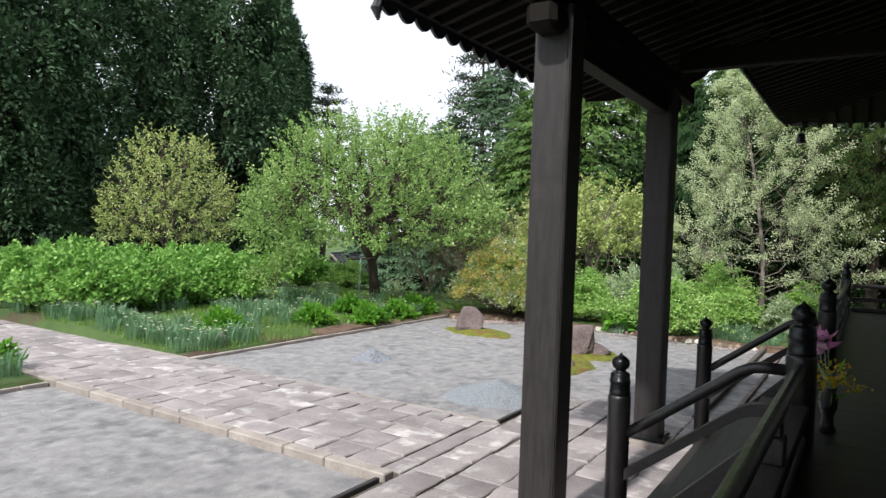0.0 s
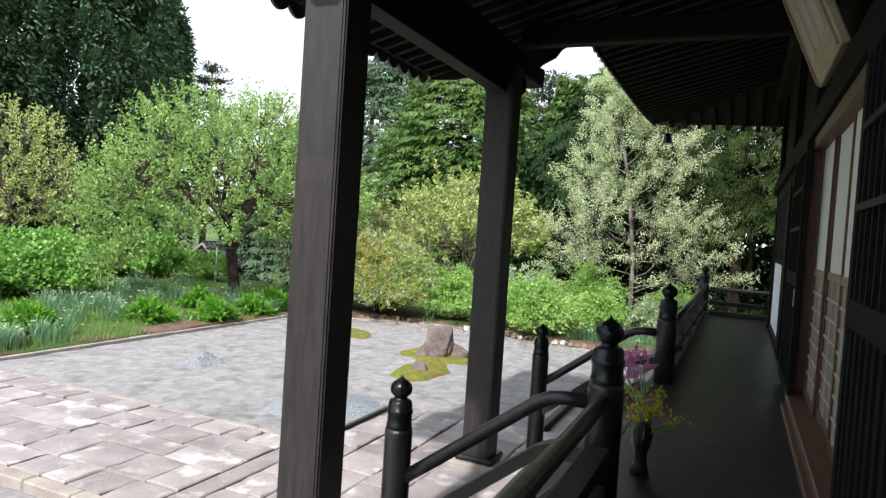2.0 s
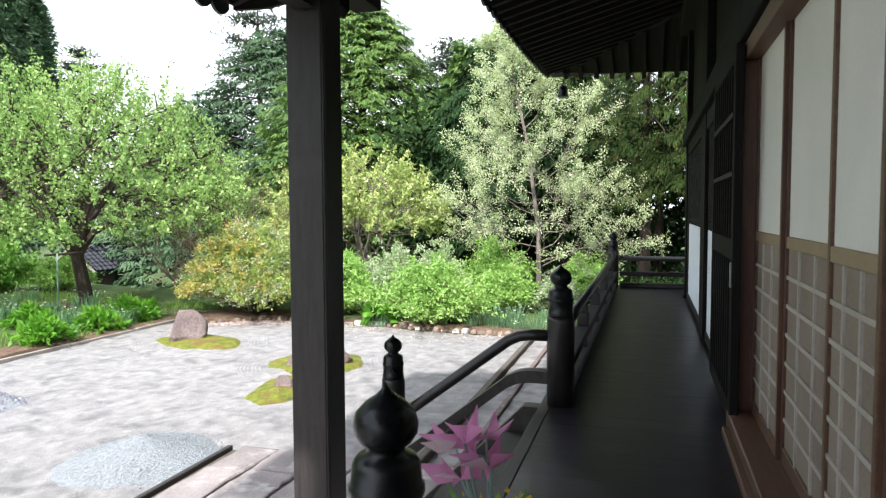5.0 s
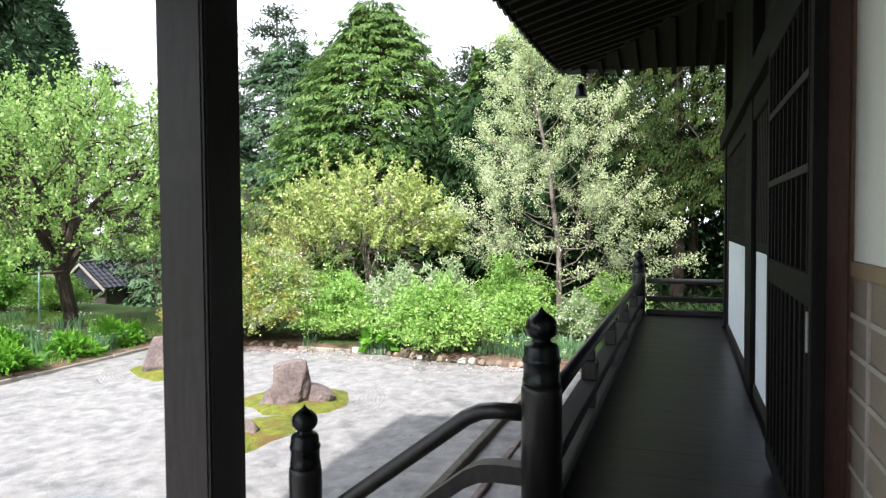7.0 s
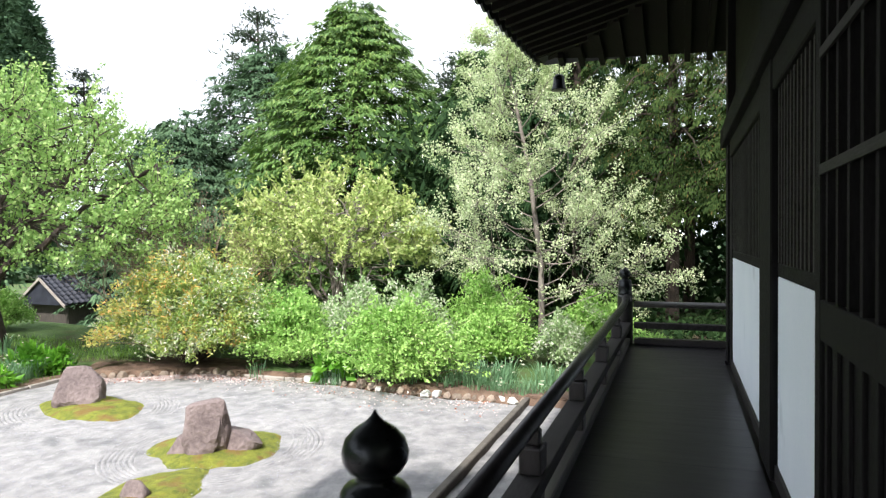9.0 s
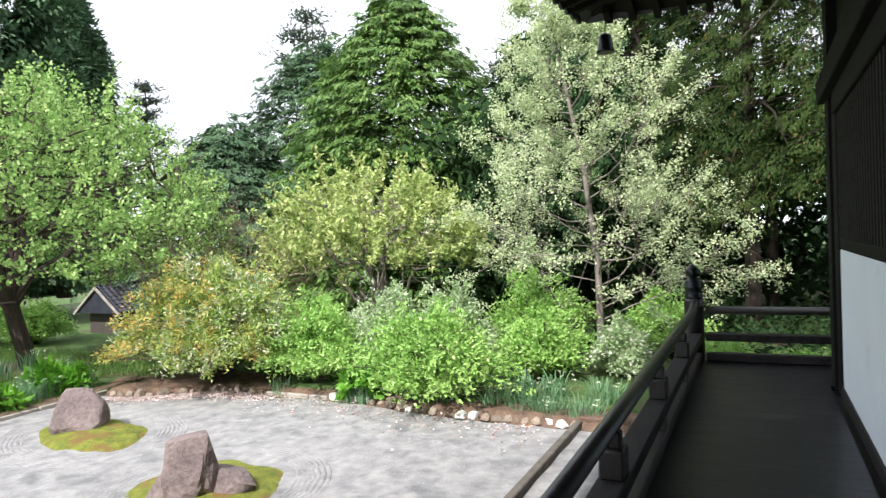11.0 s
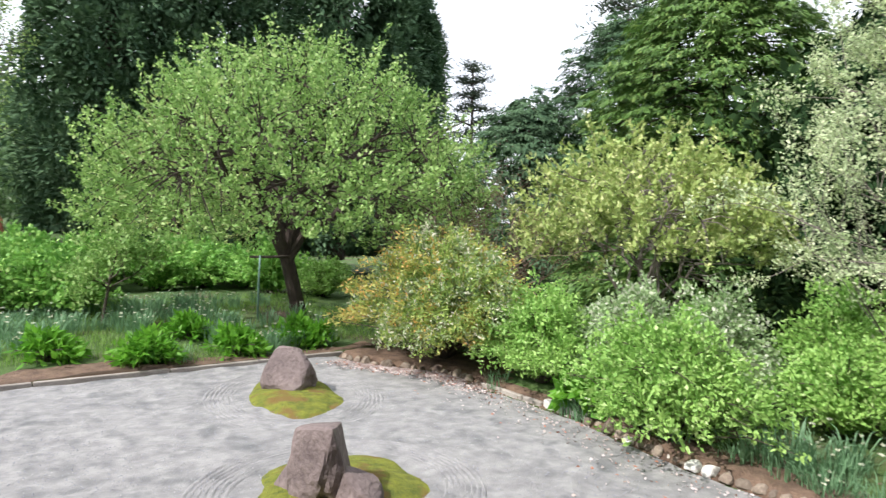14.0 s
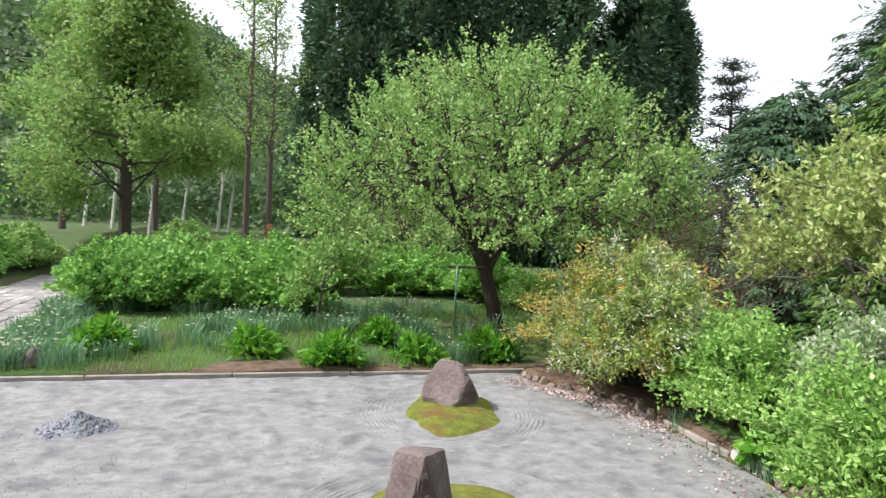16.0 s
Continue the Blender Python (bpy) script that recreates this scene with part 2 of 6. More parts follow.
L_PGREEN = leaf_material("glossy_yellow_green_leaf", (0.16, 0.29, 0.055), (0.42, 0.52, 0.12), (0.5, 0.52, 0.17), share=0.15, patch=1.3, through_light=0.3)
L_PIERIS_B = leaf_material("pale_blossom_leaf", (0.20, 0.33, 0.11), (0.46, 0.52, 0.26), (0.80, 0.76, 0.62), share=0.26, through_light=0.35)
L_CEDAR = leaf_material("dark_cedar_foliage", (0.05, 0.10, 0.05), (0.135, 0.22, 0.10), rough=0.9, through_light=0.15, patch=0.5)
L_CYPRESS = leaf_material("cypress_foliage", (0.055, 0.13, 0.026), (0.165, 0.285, 0.058), (0.23, 0.33, 0.09), share=0.12, through_light=0.22, patch=0.5)
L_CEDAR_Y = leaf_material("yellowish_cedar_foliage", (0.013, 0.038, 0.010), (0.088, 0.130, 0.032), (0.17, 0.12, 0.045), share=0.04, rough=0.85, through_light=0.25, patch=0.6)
# shaded copy of the cedar foliage above, darkened in its colour
L_SHADE = leaf_material("shade_dark_cedar_foliage", (0.011, 0.032, 0.012), (0.042, 0.082, 0.026), rough=0.9, share=0.1, through_light=0.15, patch=0.5)
L_PINE = leaf_material("pine_needles", (0.025, 0.045, 0.022), (0.06, 0.09, 0.045), through_light=0.1)
L_HOSTA = leaf_material("broad_bed_leaf", (0.068, 0.232, 0.016), (0.211, 0.478, 0.041), share=0.1)
L_DAFF = leaf_material("blue_green_blade", (0.11, 0.225, 0.095), (0.25, 0.42, 0.20), through_light=0.3)
L_GRASSB = leaf_material("grass_blade", (0.127, 0.258, 0.035), (0.285, 0.457, 0.087), share=0.1)
L_WHITE = leaf_material("pale_yellow_flower", (0.70, 0.68, 0.38), (0.80, 0.80, 0.62), share=0.1)
L_LILY = leaf_material("pink_lily_petal", (0.62, 0.16, 0.36), (0.80, 0.42, 0.60), (0.85, 0.72, 0.78), share=0.22)
L_GOLD = leaf_material("yellow_blossom", (0.62, 0.42, 0.01), (0.80, 0.62, 0.03), share=0.1)
L_BROWN = leaf_material("brown_bud", (0.15, 0.09, 0.055), (0.26, 0.17, 0.11), share=0.1)
L_SPRING = leaf_material("pale_spring_leaf", (0.145, 0.27, 0.055), (0.38, 0.53, 0.145), through_light=0.45)
L_WOOD = leaf_material("shaded_wood_leaf", (0.05, 0.105, 0.036), (0.145, 0.235, 0.078), through_light=0.35, patch=0.15)
# forest shade is put into this leaf colour
L_UNDER = leaf_material("shade_dark_undergrowth_leaf", (0.011, 0.028, 0.010), (0.038, 0.075, 0.022), rough=0.9, through_light=0.1)
L_LITTER = leaf_material("pale_fallen_petals", (0.42, 0.34, 0.27), (0.72, 0.64, 0.55), (0.42, 0.20, 0.14), share=0.15, through_light=0.1)
M_STUMP = material("red_brown_stump", (0.16, 0.05, 0.025), (0.32, 0.12, 0.06), 5, 0.85, 0.6)

# ---- mesh helpers ----
G0 = -1.28          # gravel court
PATH_Z = -1.18      # top of the flagstones


def part(name, bm, mat, parent=None, label="", smooth=False):
    me = bpy.data.meshes.new(name)
    bm.to_mesh(me)
    bm.free()
    me.materials.append(mat)
    if smooth:
        me.shade_smooth()
    ob = new(name, me)
    ob.parent = parent
    if label:
        ob["label"] = label
    return ob


def empty(name, x=0.0, y=0.0, z=0.0, rz=0.0):
    ob = new(name)
    ob.empty_display_size = 0.2
    ob.matrix_basis = pose(x, y, z, 0, 0, rz)
    return ob


def add_box(bm, x0, x1, y0, y1, z0, z1, bev=0.0, m=None):
    vs = [bm.verts.new((x, y, z)) for x in (x0, x1) for y in (y0, y1) for z in (z0, z1)]
    fs = [(0, 1, 3, 2), (4, 6, 7, 5), (0, 4, 5, 1), (2, 3, 7, 6), (0, 2, 6, 4), (1, 5, 7, 3)]
    faces = [bm.faces.new([vs[i] for i in f]) for f in fs]
    if m is not None:
        bmesh.ops.transform(bm, matrix=m, verts=vs)
    if bev:
        es = list({e for f in faces for e in f.edges})
        bmesh.ops.bevel(bm, geom=es, offset=bev, segments=1, affect="EDGES")


def box(x0, x1, y0, y1, z0, z1, bev=0.0, m=None):
    bm = bmesh.new()
    add_box(bm, x0, x1, y0, y1, z0, z1, bev, m)
    return bm


def lathe(profile, sides=20):
    bm = bmesh.new()
    rings = []
    for r, z in profile:
        rings.append([bm.verts.new((r * math.cos(2 * math.pi * i / sides), r * math.sin(2 * math.pi * i / sides), z)) for i in range(sides)])
    for a, b in zip(rings, rings[1:]):
        for i in range(sides):
            bm.faces.new((a[i], a[(i + 1) % sides], b[(i + 1) % sides], b[i]))
    bm.faces.new(rings[0][::-1])
    bm.faces.new(rings[-1])
    return bm


def tube_data(path, radii, sides, V, F):
    """Adds a tapered tube along path to the lists V and F."""
    pts = [Vector(p) for p in path]
    ref = Vector((0.31, 0.77, 0.55))
    start = len(V)
    for i, p in enumerate(pts):
        d = (pts[min(i + 1, len(pts) - 1)] - pts[max(i - 1, 0)])
        d = d.normalized() if d.length > 1e-6 else Vector((0, 0, 1))
        u = d.cross(ref)
        u = u.normalized() if u.length > 1e-4 else d.orthogonal().normalized()
        w = d.cross(u)
        for k in range(sides):
            a = 2 * math.pi * k / sides
            q = p + (u * math.cos(a) + w * math.sin(a)) * radii[i]
            V.append((q.x, q.y, q.z))
    for i in range(len(pts) - 1):
        for k in range(sides):
            a, b = start + i * sides + k, start + i * sides + (k + 1) % sides
            F.append((a, b, b + sides, a + sides))
    F.append(tuple(start + k for k in range(sides))[::-1])
    F.append(tuple(start + (len(pts) - 1) * sides + k for k in range(sides)))


def raw(name, V, F, mat, parent=None, label="", smooth=False):
    me = bpy.data.meshes.new(name)
    me.from_pydata(V, [], F)
    me.materials.append(mat)
    if smooth:
        me.shade_smooth()
    ob = new(name, me)
    ob.parent = parent
    if label:
        ob["label"] = label
    return ob


def tube(name, path, radius, mat, parent=None, sides=12, label=""):
    V, F = [], []
    tube_data(path, [radius] * len(path), sides, V, F)
    return raw(name, V, F, mat, parent, label, True)


# ---- ground ----
def smooth01(v):
    v = np.clip(v, 0, 1)
    return v * v * (3 - 2 * v)


def ground_height(x, y):
    x, y = np.asarray(x, float), np.asarray(y, float)
    inside = (x > -10.85) & (y < 18.25)
    bed = 0.12 + 0.13 * smooth01((-11.1 - x) / 4.5)
    back = 0.14 + 0.0 * x
    h = np.where(x < -10.85, bed, np.where(y > 18.25, back, 0.0))
    h = h - 1.9 * smooth01((y - 21.5) / 7.0) * smooth01((-6 - x) / 6.0)
    h = h + 1.0 * smooth01((-24 - x) / 14.0) * smooth01((24 - y) / 10)
    wob = 0.05 * np.sin(x * 0.9 + 1.3 * np.sin(y * 0.7)) * np.cos(y * 0.8 + x * 0.3)
    path = (np.abs(y - 6.65) < 1.25)
    h = np.where(path & (x < -10.5), np.minimum(h, -0.02 + 0.0 * x), h)
    return G0 - 0.02 + h + np.where(inside | path, 0, wob)


def make_ground():
    xs = np.unique(np.concatenate([np.arange(-400, -60, 20), np.arange(-60, -28, 2.0), np.arange(-28, 4, 0.35), np.arange(4, 30, 2.0), np.arange(30, 420, 20),
                                   [-10.86, -10.84]]))
    ys = np.unique(np.concatenate([np.arange(-400, -20, 20), np.arange(-20, 0, 2.0), np.arange(0, 30, 0.35), np.arange(30, 70, 2.0), np.arange(70, 420, 20), [18.24, 18.26]]))
    X, Y = np.meshgrid(xs, ys)
    Z = ground_height(X, Y)
    n = len(xs)
    V = np.stack([X.ravel(), Y.ravel(), Z.ravel()], 1).tolist()
    F = [(j * n + i, j * n + i + 1, (j + 1) * n + i + 1, (j + 1) * n + i) for j in range(len(ys) - 1) for i in range(n - 1)]
    return tagged(raw("ground", V, F, M_GRASS, None, "", True), "mossy grass and brown soil of the garden", "ground", kind="structure")


make_ground()


def court():
    """The gravel sheet, with low uneven raking."""
    xs, ys = np.arange(-10.8, -0.2, 0.12), np.arange(-8.0, 18.01, 0.12)
    X, Y = np.meshgrid(xs, ys)
    edge = 18.03 - 0.95 * smooth01((-8.4 - X) / 2.0) - 0.42 * smooth01((X + 6.4) / 3.0)
    Y = np.where(Y > 17.0, np.minimum(Y, 17.0 + (Y - 17.0) * (edge - 17.0)), Y)
    Z = G0 + 0.008 * np.sin(X * 5.1 + 2 * np.sin(Y * 1.7)) * np.sin(Y * 4.3) + 0.008 * np.sin(X * 13 + Y * 7)
    n = len(xs)
    V = np.stack([X.ravel(), Y.ravel(), Z.ravel()], 1).tolist()
    F = [(j * n + i, j * n + i + 1, (j + 1) * n + i + 1, (j + 1) * n + i) for j in range(len(ys) - 1) for i in range(n - 1)]
    return tagged(raw("gravel_court", V, F, M_GRAVEL, None, "", True), "grey raked gravel court with faint footmarks", "gravel", kind="structure")


court()

# ---- veranda ----
WALL = 0.88
floor = tagged(empty("floor"), "worn black-brown wooden veranda floor", "floor", kind="structure")
part("joist_bed", box(-0.42, 0.95, -6.0, 16.50, -0.12, -0.045), M_TIMBER_H, floor)
part("joist_bed", box(0.95, 6.0, 15.45, 16.50, -0.12, -0.045), M_TIMBER_H, floor)
part("edge_beam", box(-0.50, -0.42, -6.0, 16.56, -0.26, -0.002, 0.006), M_TIMBER_H, floor)
part("edge_beam", box(-0.42, 6.0, 16.50, 16.58, -0.26, -0.002, 0.006), M_TIMBER_H, floor)

under = tagged(empty("wall_under_veranda"), "dark boarding below the veranda floor", "wall", kind="structure")
part("boarding", box(0.5, 0.6, -6, 16.0, G0 - 0.05, -0.12), M_TIMBER, under)
part("boarding", box(0.6, 6.0, 15.9, 16.0, G0 - 0.05, -0.12), M_TIMBER, under)
for i in range(11):
    yy = -3.0 + i * 1.96
    if 5.0 < yy < 8.4:
        continue
    part("floor_post", box(-0.44, -0.30, yy - 0.07, yy + 0.07, G0 - 0.02, -0.12, 0.01), M_TIMBER, under)

# ---- timber wall of the hall ----
wall = tagged(empty("wall_hall"), "dark timber and white plaster wall of the hall", "wall", kind="structure")
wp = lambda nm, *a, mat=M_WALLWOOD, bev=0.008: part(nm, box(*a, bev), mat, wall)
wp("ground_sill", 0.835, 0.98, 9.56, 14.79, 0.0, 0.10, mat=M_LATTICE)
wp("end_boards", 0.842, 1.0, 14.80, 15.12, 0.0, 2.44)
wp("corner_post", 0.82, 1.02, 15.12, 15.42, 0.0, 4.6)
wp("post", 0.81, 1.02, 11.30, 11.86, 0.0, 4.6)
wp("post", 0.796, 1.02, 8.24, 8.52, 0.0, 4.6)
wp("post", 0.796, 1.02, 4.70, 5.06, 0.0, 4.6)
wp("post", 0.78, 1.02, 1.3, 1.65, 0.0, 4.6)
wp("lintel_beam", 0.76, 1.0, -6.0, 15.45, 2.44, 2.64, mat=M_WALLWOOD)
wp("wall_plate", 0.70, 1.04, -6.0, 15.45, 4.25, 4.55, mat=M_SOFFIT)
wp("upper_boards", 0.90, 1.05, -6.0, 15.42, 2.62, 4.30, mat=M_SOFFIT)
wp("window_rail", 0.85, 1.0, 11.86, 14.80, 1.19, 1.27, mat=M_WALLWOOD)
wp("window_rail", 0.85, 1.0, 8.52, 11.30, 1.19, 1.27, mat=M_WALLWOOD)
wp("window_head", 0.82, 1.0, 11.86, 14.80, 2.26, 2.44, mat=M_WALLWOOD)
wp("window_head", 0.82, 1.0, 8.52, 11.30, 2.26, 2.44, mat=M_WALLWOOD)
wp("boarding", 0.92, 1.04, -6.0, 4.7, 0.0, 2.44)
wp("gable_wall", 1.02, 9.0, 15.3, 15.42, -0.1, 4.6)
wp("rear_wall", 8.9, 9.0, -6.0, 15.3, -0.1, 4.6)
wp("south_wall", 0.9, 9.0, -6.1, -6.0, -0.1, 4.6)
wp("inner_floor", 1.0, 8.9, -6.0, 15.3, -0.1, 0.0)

for y0, y1 in ((11.88, 14.78), (8.54, 11.28)):
    part("plaster_panel", box(0.85, 0.98, y0, y1, 0.10, 1.19), M_PLASTER, wall, "clean white plaster panel")
    n = int((y1 - y0) / 0.105)
    for i in range(n):
        yy = y0 + (i + 0.5) * (y1 - y0) / n
        part("lattice_bar", box(0.845, 0.885, yy - 0.018, yy + 0.018, 1.27, 2.26), M_LATTICE, wall)
    for zz in (1.58, 1.92):
        part("lattice_rail", box(0.855, 0.90, y0, y1, zz, zz + 0.035), M_WALLWOOD, wall)

# sliding screens in the entrance
door = tagged(empty("door_1"), "closed sliding paper screens with brown latticed lower halves", "sliding door", kind="structure")
part("threshold", box(0.74, 1.0, 5.06, 8.24, 0.0, 0.12, 0.008), M_SILL, door, "worn brown wooden threshold")
part("threshold_step", box(0.70, 0.745, 5.03, 8.09, 0.0, 0.05, 0.006), M_SILL, door)
part("head_rail", box(0.80, 1.0, 5.06, 8.24, 2.34, 2.44, 0.008), M_SILL, door)
part("jamb", box(0.80, 0.97, 8.21, 8.238, 0.12, 2.34, 0.005), M_STILE, door)
part("jamb", box(0.80, 0.97, 5.062, 5.12, 0.12, 2.34, 0.005), M_STILE, door)
edges = [5.12, 5.81, 6.42, 7.35, 8.21]
for i in range(4):
    y0, y1 = edges[i], edges[i + 1]
    x0 = 0.885 if i % 2 else 0.905
    part("paper_panel", box(x0 + 0.012, x0 + 0.02, y0 + 0.02, y1 - 0.02, 1.25, 2.34), M_PAPER, door, "white paper upper panel")
    part("lower_panel", box(x0 + 0.012, x0 + 0.02, y0 + 0.02, y1 - 0.02, 0.14, 1.23), M_PAPER_B, door, "brown shaded lower panel")
    part("middle_rail", box(x0, x0 + 0.03, y0 + 0.03, y1 - 0.03, 1.215, 1.275, 0.003), M_RAILWOOD, door)
    part("bottom_rail", box(x0, x0 + 0.03, y0 + 0.03, y1 - 0.03, 0.12, 0.20, 0.003), M_SILL, door)
    for k, (a, b) in enumerate(((y0, y0 + 0.035), (y1 - 0.035, y1))):
        part("stile", box(x0 - 0.002, x0 + 0.032, a, b, 0.12, 2.34, 0.003), M_STILE if (i == 3 and k == 0) or (i == 2 and k == 1) else M_SILL, door)
    for k in range(1, 3):
        yy = y0 + k * (y1 - y0) / 3
        part("lattice_bar", box(x0 + 0.002, x0 + 0.022, yy - 0.010, yy + 0.010, 0.20, 1.215), M_BAR, door)
    for k in range(1, 7):
        zz = 0.2 + k * 1.015 / 7
        part("lattice_bar", box(x0 + 0.003, x0 + 0.0215, y0 + 0.035, y1 - 0.035, zz - 0.010, zz + 0.010), M_BAR, door)


def lattice_door(y0, y1, hinge_at):
    d = tagged(empty("lattice_door", 0.743, y0, 0.06), "open dark lattice door leaf folded against the hall wall", "door", "lattice doors of the entrance")
    w = y1 - y0
    t = 0.05
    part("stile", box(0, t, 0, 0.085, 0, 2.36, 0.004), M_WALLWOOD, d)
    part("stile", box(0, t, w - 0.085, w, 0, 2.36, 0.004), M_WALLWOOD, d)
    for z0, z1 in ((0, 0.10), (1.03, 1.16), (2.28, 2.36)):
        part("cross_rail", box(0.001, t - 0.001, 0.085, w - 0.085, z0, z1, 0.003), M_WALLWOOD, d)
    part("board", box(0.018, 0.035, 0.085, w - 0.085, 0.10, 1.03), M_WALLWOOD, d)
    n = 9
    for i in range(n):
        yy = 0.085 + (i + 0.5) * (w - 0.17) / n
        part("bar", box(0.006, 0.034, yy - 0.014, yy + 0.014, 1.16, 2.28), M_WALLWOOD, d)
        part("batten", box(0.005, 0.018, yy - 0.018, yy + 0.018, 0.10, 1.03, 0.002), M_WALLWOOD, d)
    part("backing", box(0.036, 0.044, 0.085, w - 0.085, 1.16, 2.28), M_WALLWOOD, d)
    for zz in (1.56, 1.93):
        part("bar", box(-0.004, 0.006, 0.085, w - 0.085, zz, zz + 0.032), M_LATTICE, d)
    hy = 0.04 if hinge_at == "far" else w - 0.04
    part("pull", box(-0.012, 0.0, hy - 0.008, hy + 0.008, 0.86, 1.02, 0.004), M_PIPE, d, "small metal door pull")
    return d


lattice_door(8.10, 9.54, "far")
lattice_door(3.48, 4.98, "near")

# carved plaque above the entrance, leaning out
pl = tagged(empty("plaque", 0.76, 6.62, 2.70), "weathered wooden name plaque leaning out above the entrance", "sign")
lean = pose(0, 0, 0, 0, -23, 0)
bm = box(-0.03, 0.03, -0.62, 0.62, 0.0, 0.78, 0.01, lean)
part("board", bm, M_PLAQUE, pl)
for a in (-0.60, 0.56):
    part("edge_strip", box(-0.045, -0.03, a, a + 0.04, 0.02, 0.76, 0.0, lean), M_RAILWOOD, pl)
for k in range(3):
    part("character_bar", box(-0.036, -0.030, -0.42 + k * 0.32, -0.22 + k * 0.32, 0.18, 0.56, 0.0, lean), M_BAR, pl, "pale worn character")


# ---- railings ----
def newel(name, x, y, z0, z1, r, label):
    """Round post with a bronze cap that ends in an onion-shaped finial."""
    p = tagged(empty(name, x, y, z0), label, "post", "finial posts of the railing")
    h = z1 - z0
    s = r / 0.095
    part("shaft", lathe([(r, 0), (r, h - 0.36 * s - 0.03), (r * 0.96, h - 0.36 * s), (r * 0.5, h - 0.36 * s)]), M_LACQUER, p, "", True)
    c = h - 0.36 * s
    cap = [(0.03 * s, c - 0.01), (0.088 * s, c - 0.005), (0.088 * s, c + 0.03 * s), (0.084 * s, c + 0.036 * s), (0.084 * s, c + 0.10 * s), (0.089 * s, c + 0.106 * s),
           (0.089 * s, c + 0.125 * s), (0.083 * s, c + 0.13 * s), (0.080 * s, c + 0.175 * s), (0.070 * s, c + 0.19 * s), (0.046 * s, c + 0.198 * s),
           (0.044 * s, c + 0.215 * s), (0.060 * s, c + 0.225 * s), (0.073 * s, c + 0.245 * s), (0.076 * s, c + 0.268 * s), (0.068 * s, c + 0.295 * s),
           (0.046 * s, c + 0.318 * s), (0.022 * s, c + 0.333 * s), (0.008 * s, c + 0.348 * s), (0.002 * s, c + 0.36 * s)]
    part("cap", lathe(cap), M_CAP, p, "dark bronze onion-shaped cap", True)
    return p


XR = -0.355
newel("railing_post", XR, 5.09, 0.0, 1.0, 0.10, "black lacquered railing post with bronze finial at the stair head")
newel("railing_post", XR, 8.45, 0.0, 1.025, 0.10, "black lacquered railing post with bronze finial at the stair head")
newel("railing_post", XR - 0.02, 16.28, 0.0, 1.025, 0.10, "black lacquered corner post with bronze finial on the veranda")
newel("stair_post", -1.605, 5.05, PATH_Z, 0.485, 0.088, "slender black stair post with bronze finial on the paving")
newel("stair_post", -1.615, 8.35, PATH_Z, 0.469, 0.088, "slender black stair post with bronze finial on the paving")


def railing(name, a, b, label):
    """Three-rail balustrade from a to b on the floor, with short struts."""
    r = tagged(empty(name), label, "railing")
    A, B = Vector((*a, 0)), Vector((*b, 0))
    d = (B - A).normalized()
    L = (B - A).length
    m = Matrix.Translation(A) @ d.to_track_quat("X", "Z").to_matrix().to_4x4()
    tube("top_rail", [m @ Vector((0, 0, 0.53)), m @ Vector((L * 0.5, 0, 0.535)), m @ Vector((L - 0.5, 0, 0.545)), m @ Vector((L - 0.22, 0, 0.565)), m @ Vector((L - 0.08, 0, 0.60)), m @ Vector((L, 0, 0.625))] if L < 9 else
         [m @ Vector((0, 0, 0.53)), m @ Vector((L * 0.5, 0, 0.532)), m @ Vector((L, 0, 0.53))], 0.042, M_LACQUER, r)
    part("middle_rail", box(0, L, -0.068, 0.068, 0.215, 0.29, 0.008, m), M_LATTICE, r)
    part("bottom_rail", box(0, L, -0.055, 0.055, 0.0, 0.085, 0.01, m), M_TIMBER_H, r)
    n = max(1, round(L / 1.55) - 1)
    for i in range(n):
        s = (i + 1) * L / (n + 1) + 0.15
        part("strut", box(s - 0.07, s + 0.07, -0.045, 0.045, 0.085, 0.215, 0.006, m), M_TIMBER, r)
        bm = bmesh.new()
        add_box(bm, s - 0.075, s + 0.075, -0.055, 0.055, 0.29, 0.42, 0.008, m)
        add_box(bm, s - 0.035, s + 0.035, -0.04, 0.04, 0.42, 0.50, 0.01, m)
        part("rail_block", bm, M_TIMBER, r)
    return r


railing("veranda_railing", (XR, 8.55), (XR, 16.18), "dark three-rail wooden balustrade along the veranda edge")
railing("veranda_railing", (XR, -5.9), (XR, 4.99), "dark three-rail wooden balustrade along the veranda edge")
railing("veranda_railing", (XR + 0.1, 16.22), (5.9, 16.22), "dark three-rail wooden balustrade across the veranda end")


def stair_rail(y, ypost, label):
    r = tagged(empty("stair_railing"), label, "railing")
    def bent(z, drop):
        pts = [(XR - 0.08, y, z), (-0.58, y, z), (-0.66, y, z - 0.012), (-0.74, y, z - 0.05)]
        pts += [(-0.74 - t * 0.80, y + (ypost - y) * t, z - 0.05 - t * drop) for t in (0.2, 0.4, 0.6, 0.8, 1.0)]
        return pts
    tube("hand_rail", bent(0.50, 0.60), 0.042, M_LACQUER, r, 14)
    V, F = [], []
    P = bent(0.20, 0.62)
    for p in P:
        for dy, dz in ((-0.05, -0.045), (0.05, -0.045), (0.05, 0.045), (-0.05, 0.045)):
            V.append((p[0], p[1] + dy, p[2] + dz))
    for i in range(len(P) - 1):
        for k in range(4):
            F.append((i * 4 + k, i * 4 + (k + 1) % 4, i * 4 + 4 + (k + 1) % 4, i * 4 + 4 + k))
    F += [(3, 2, 1, 0), tuple(len(V) - 4 + k for k in range(4))]
    raw("middle_rail", V, F, M_TIMBER_H, r)
    return r


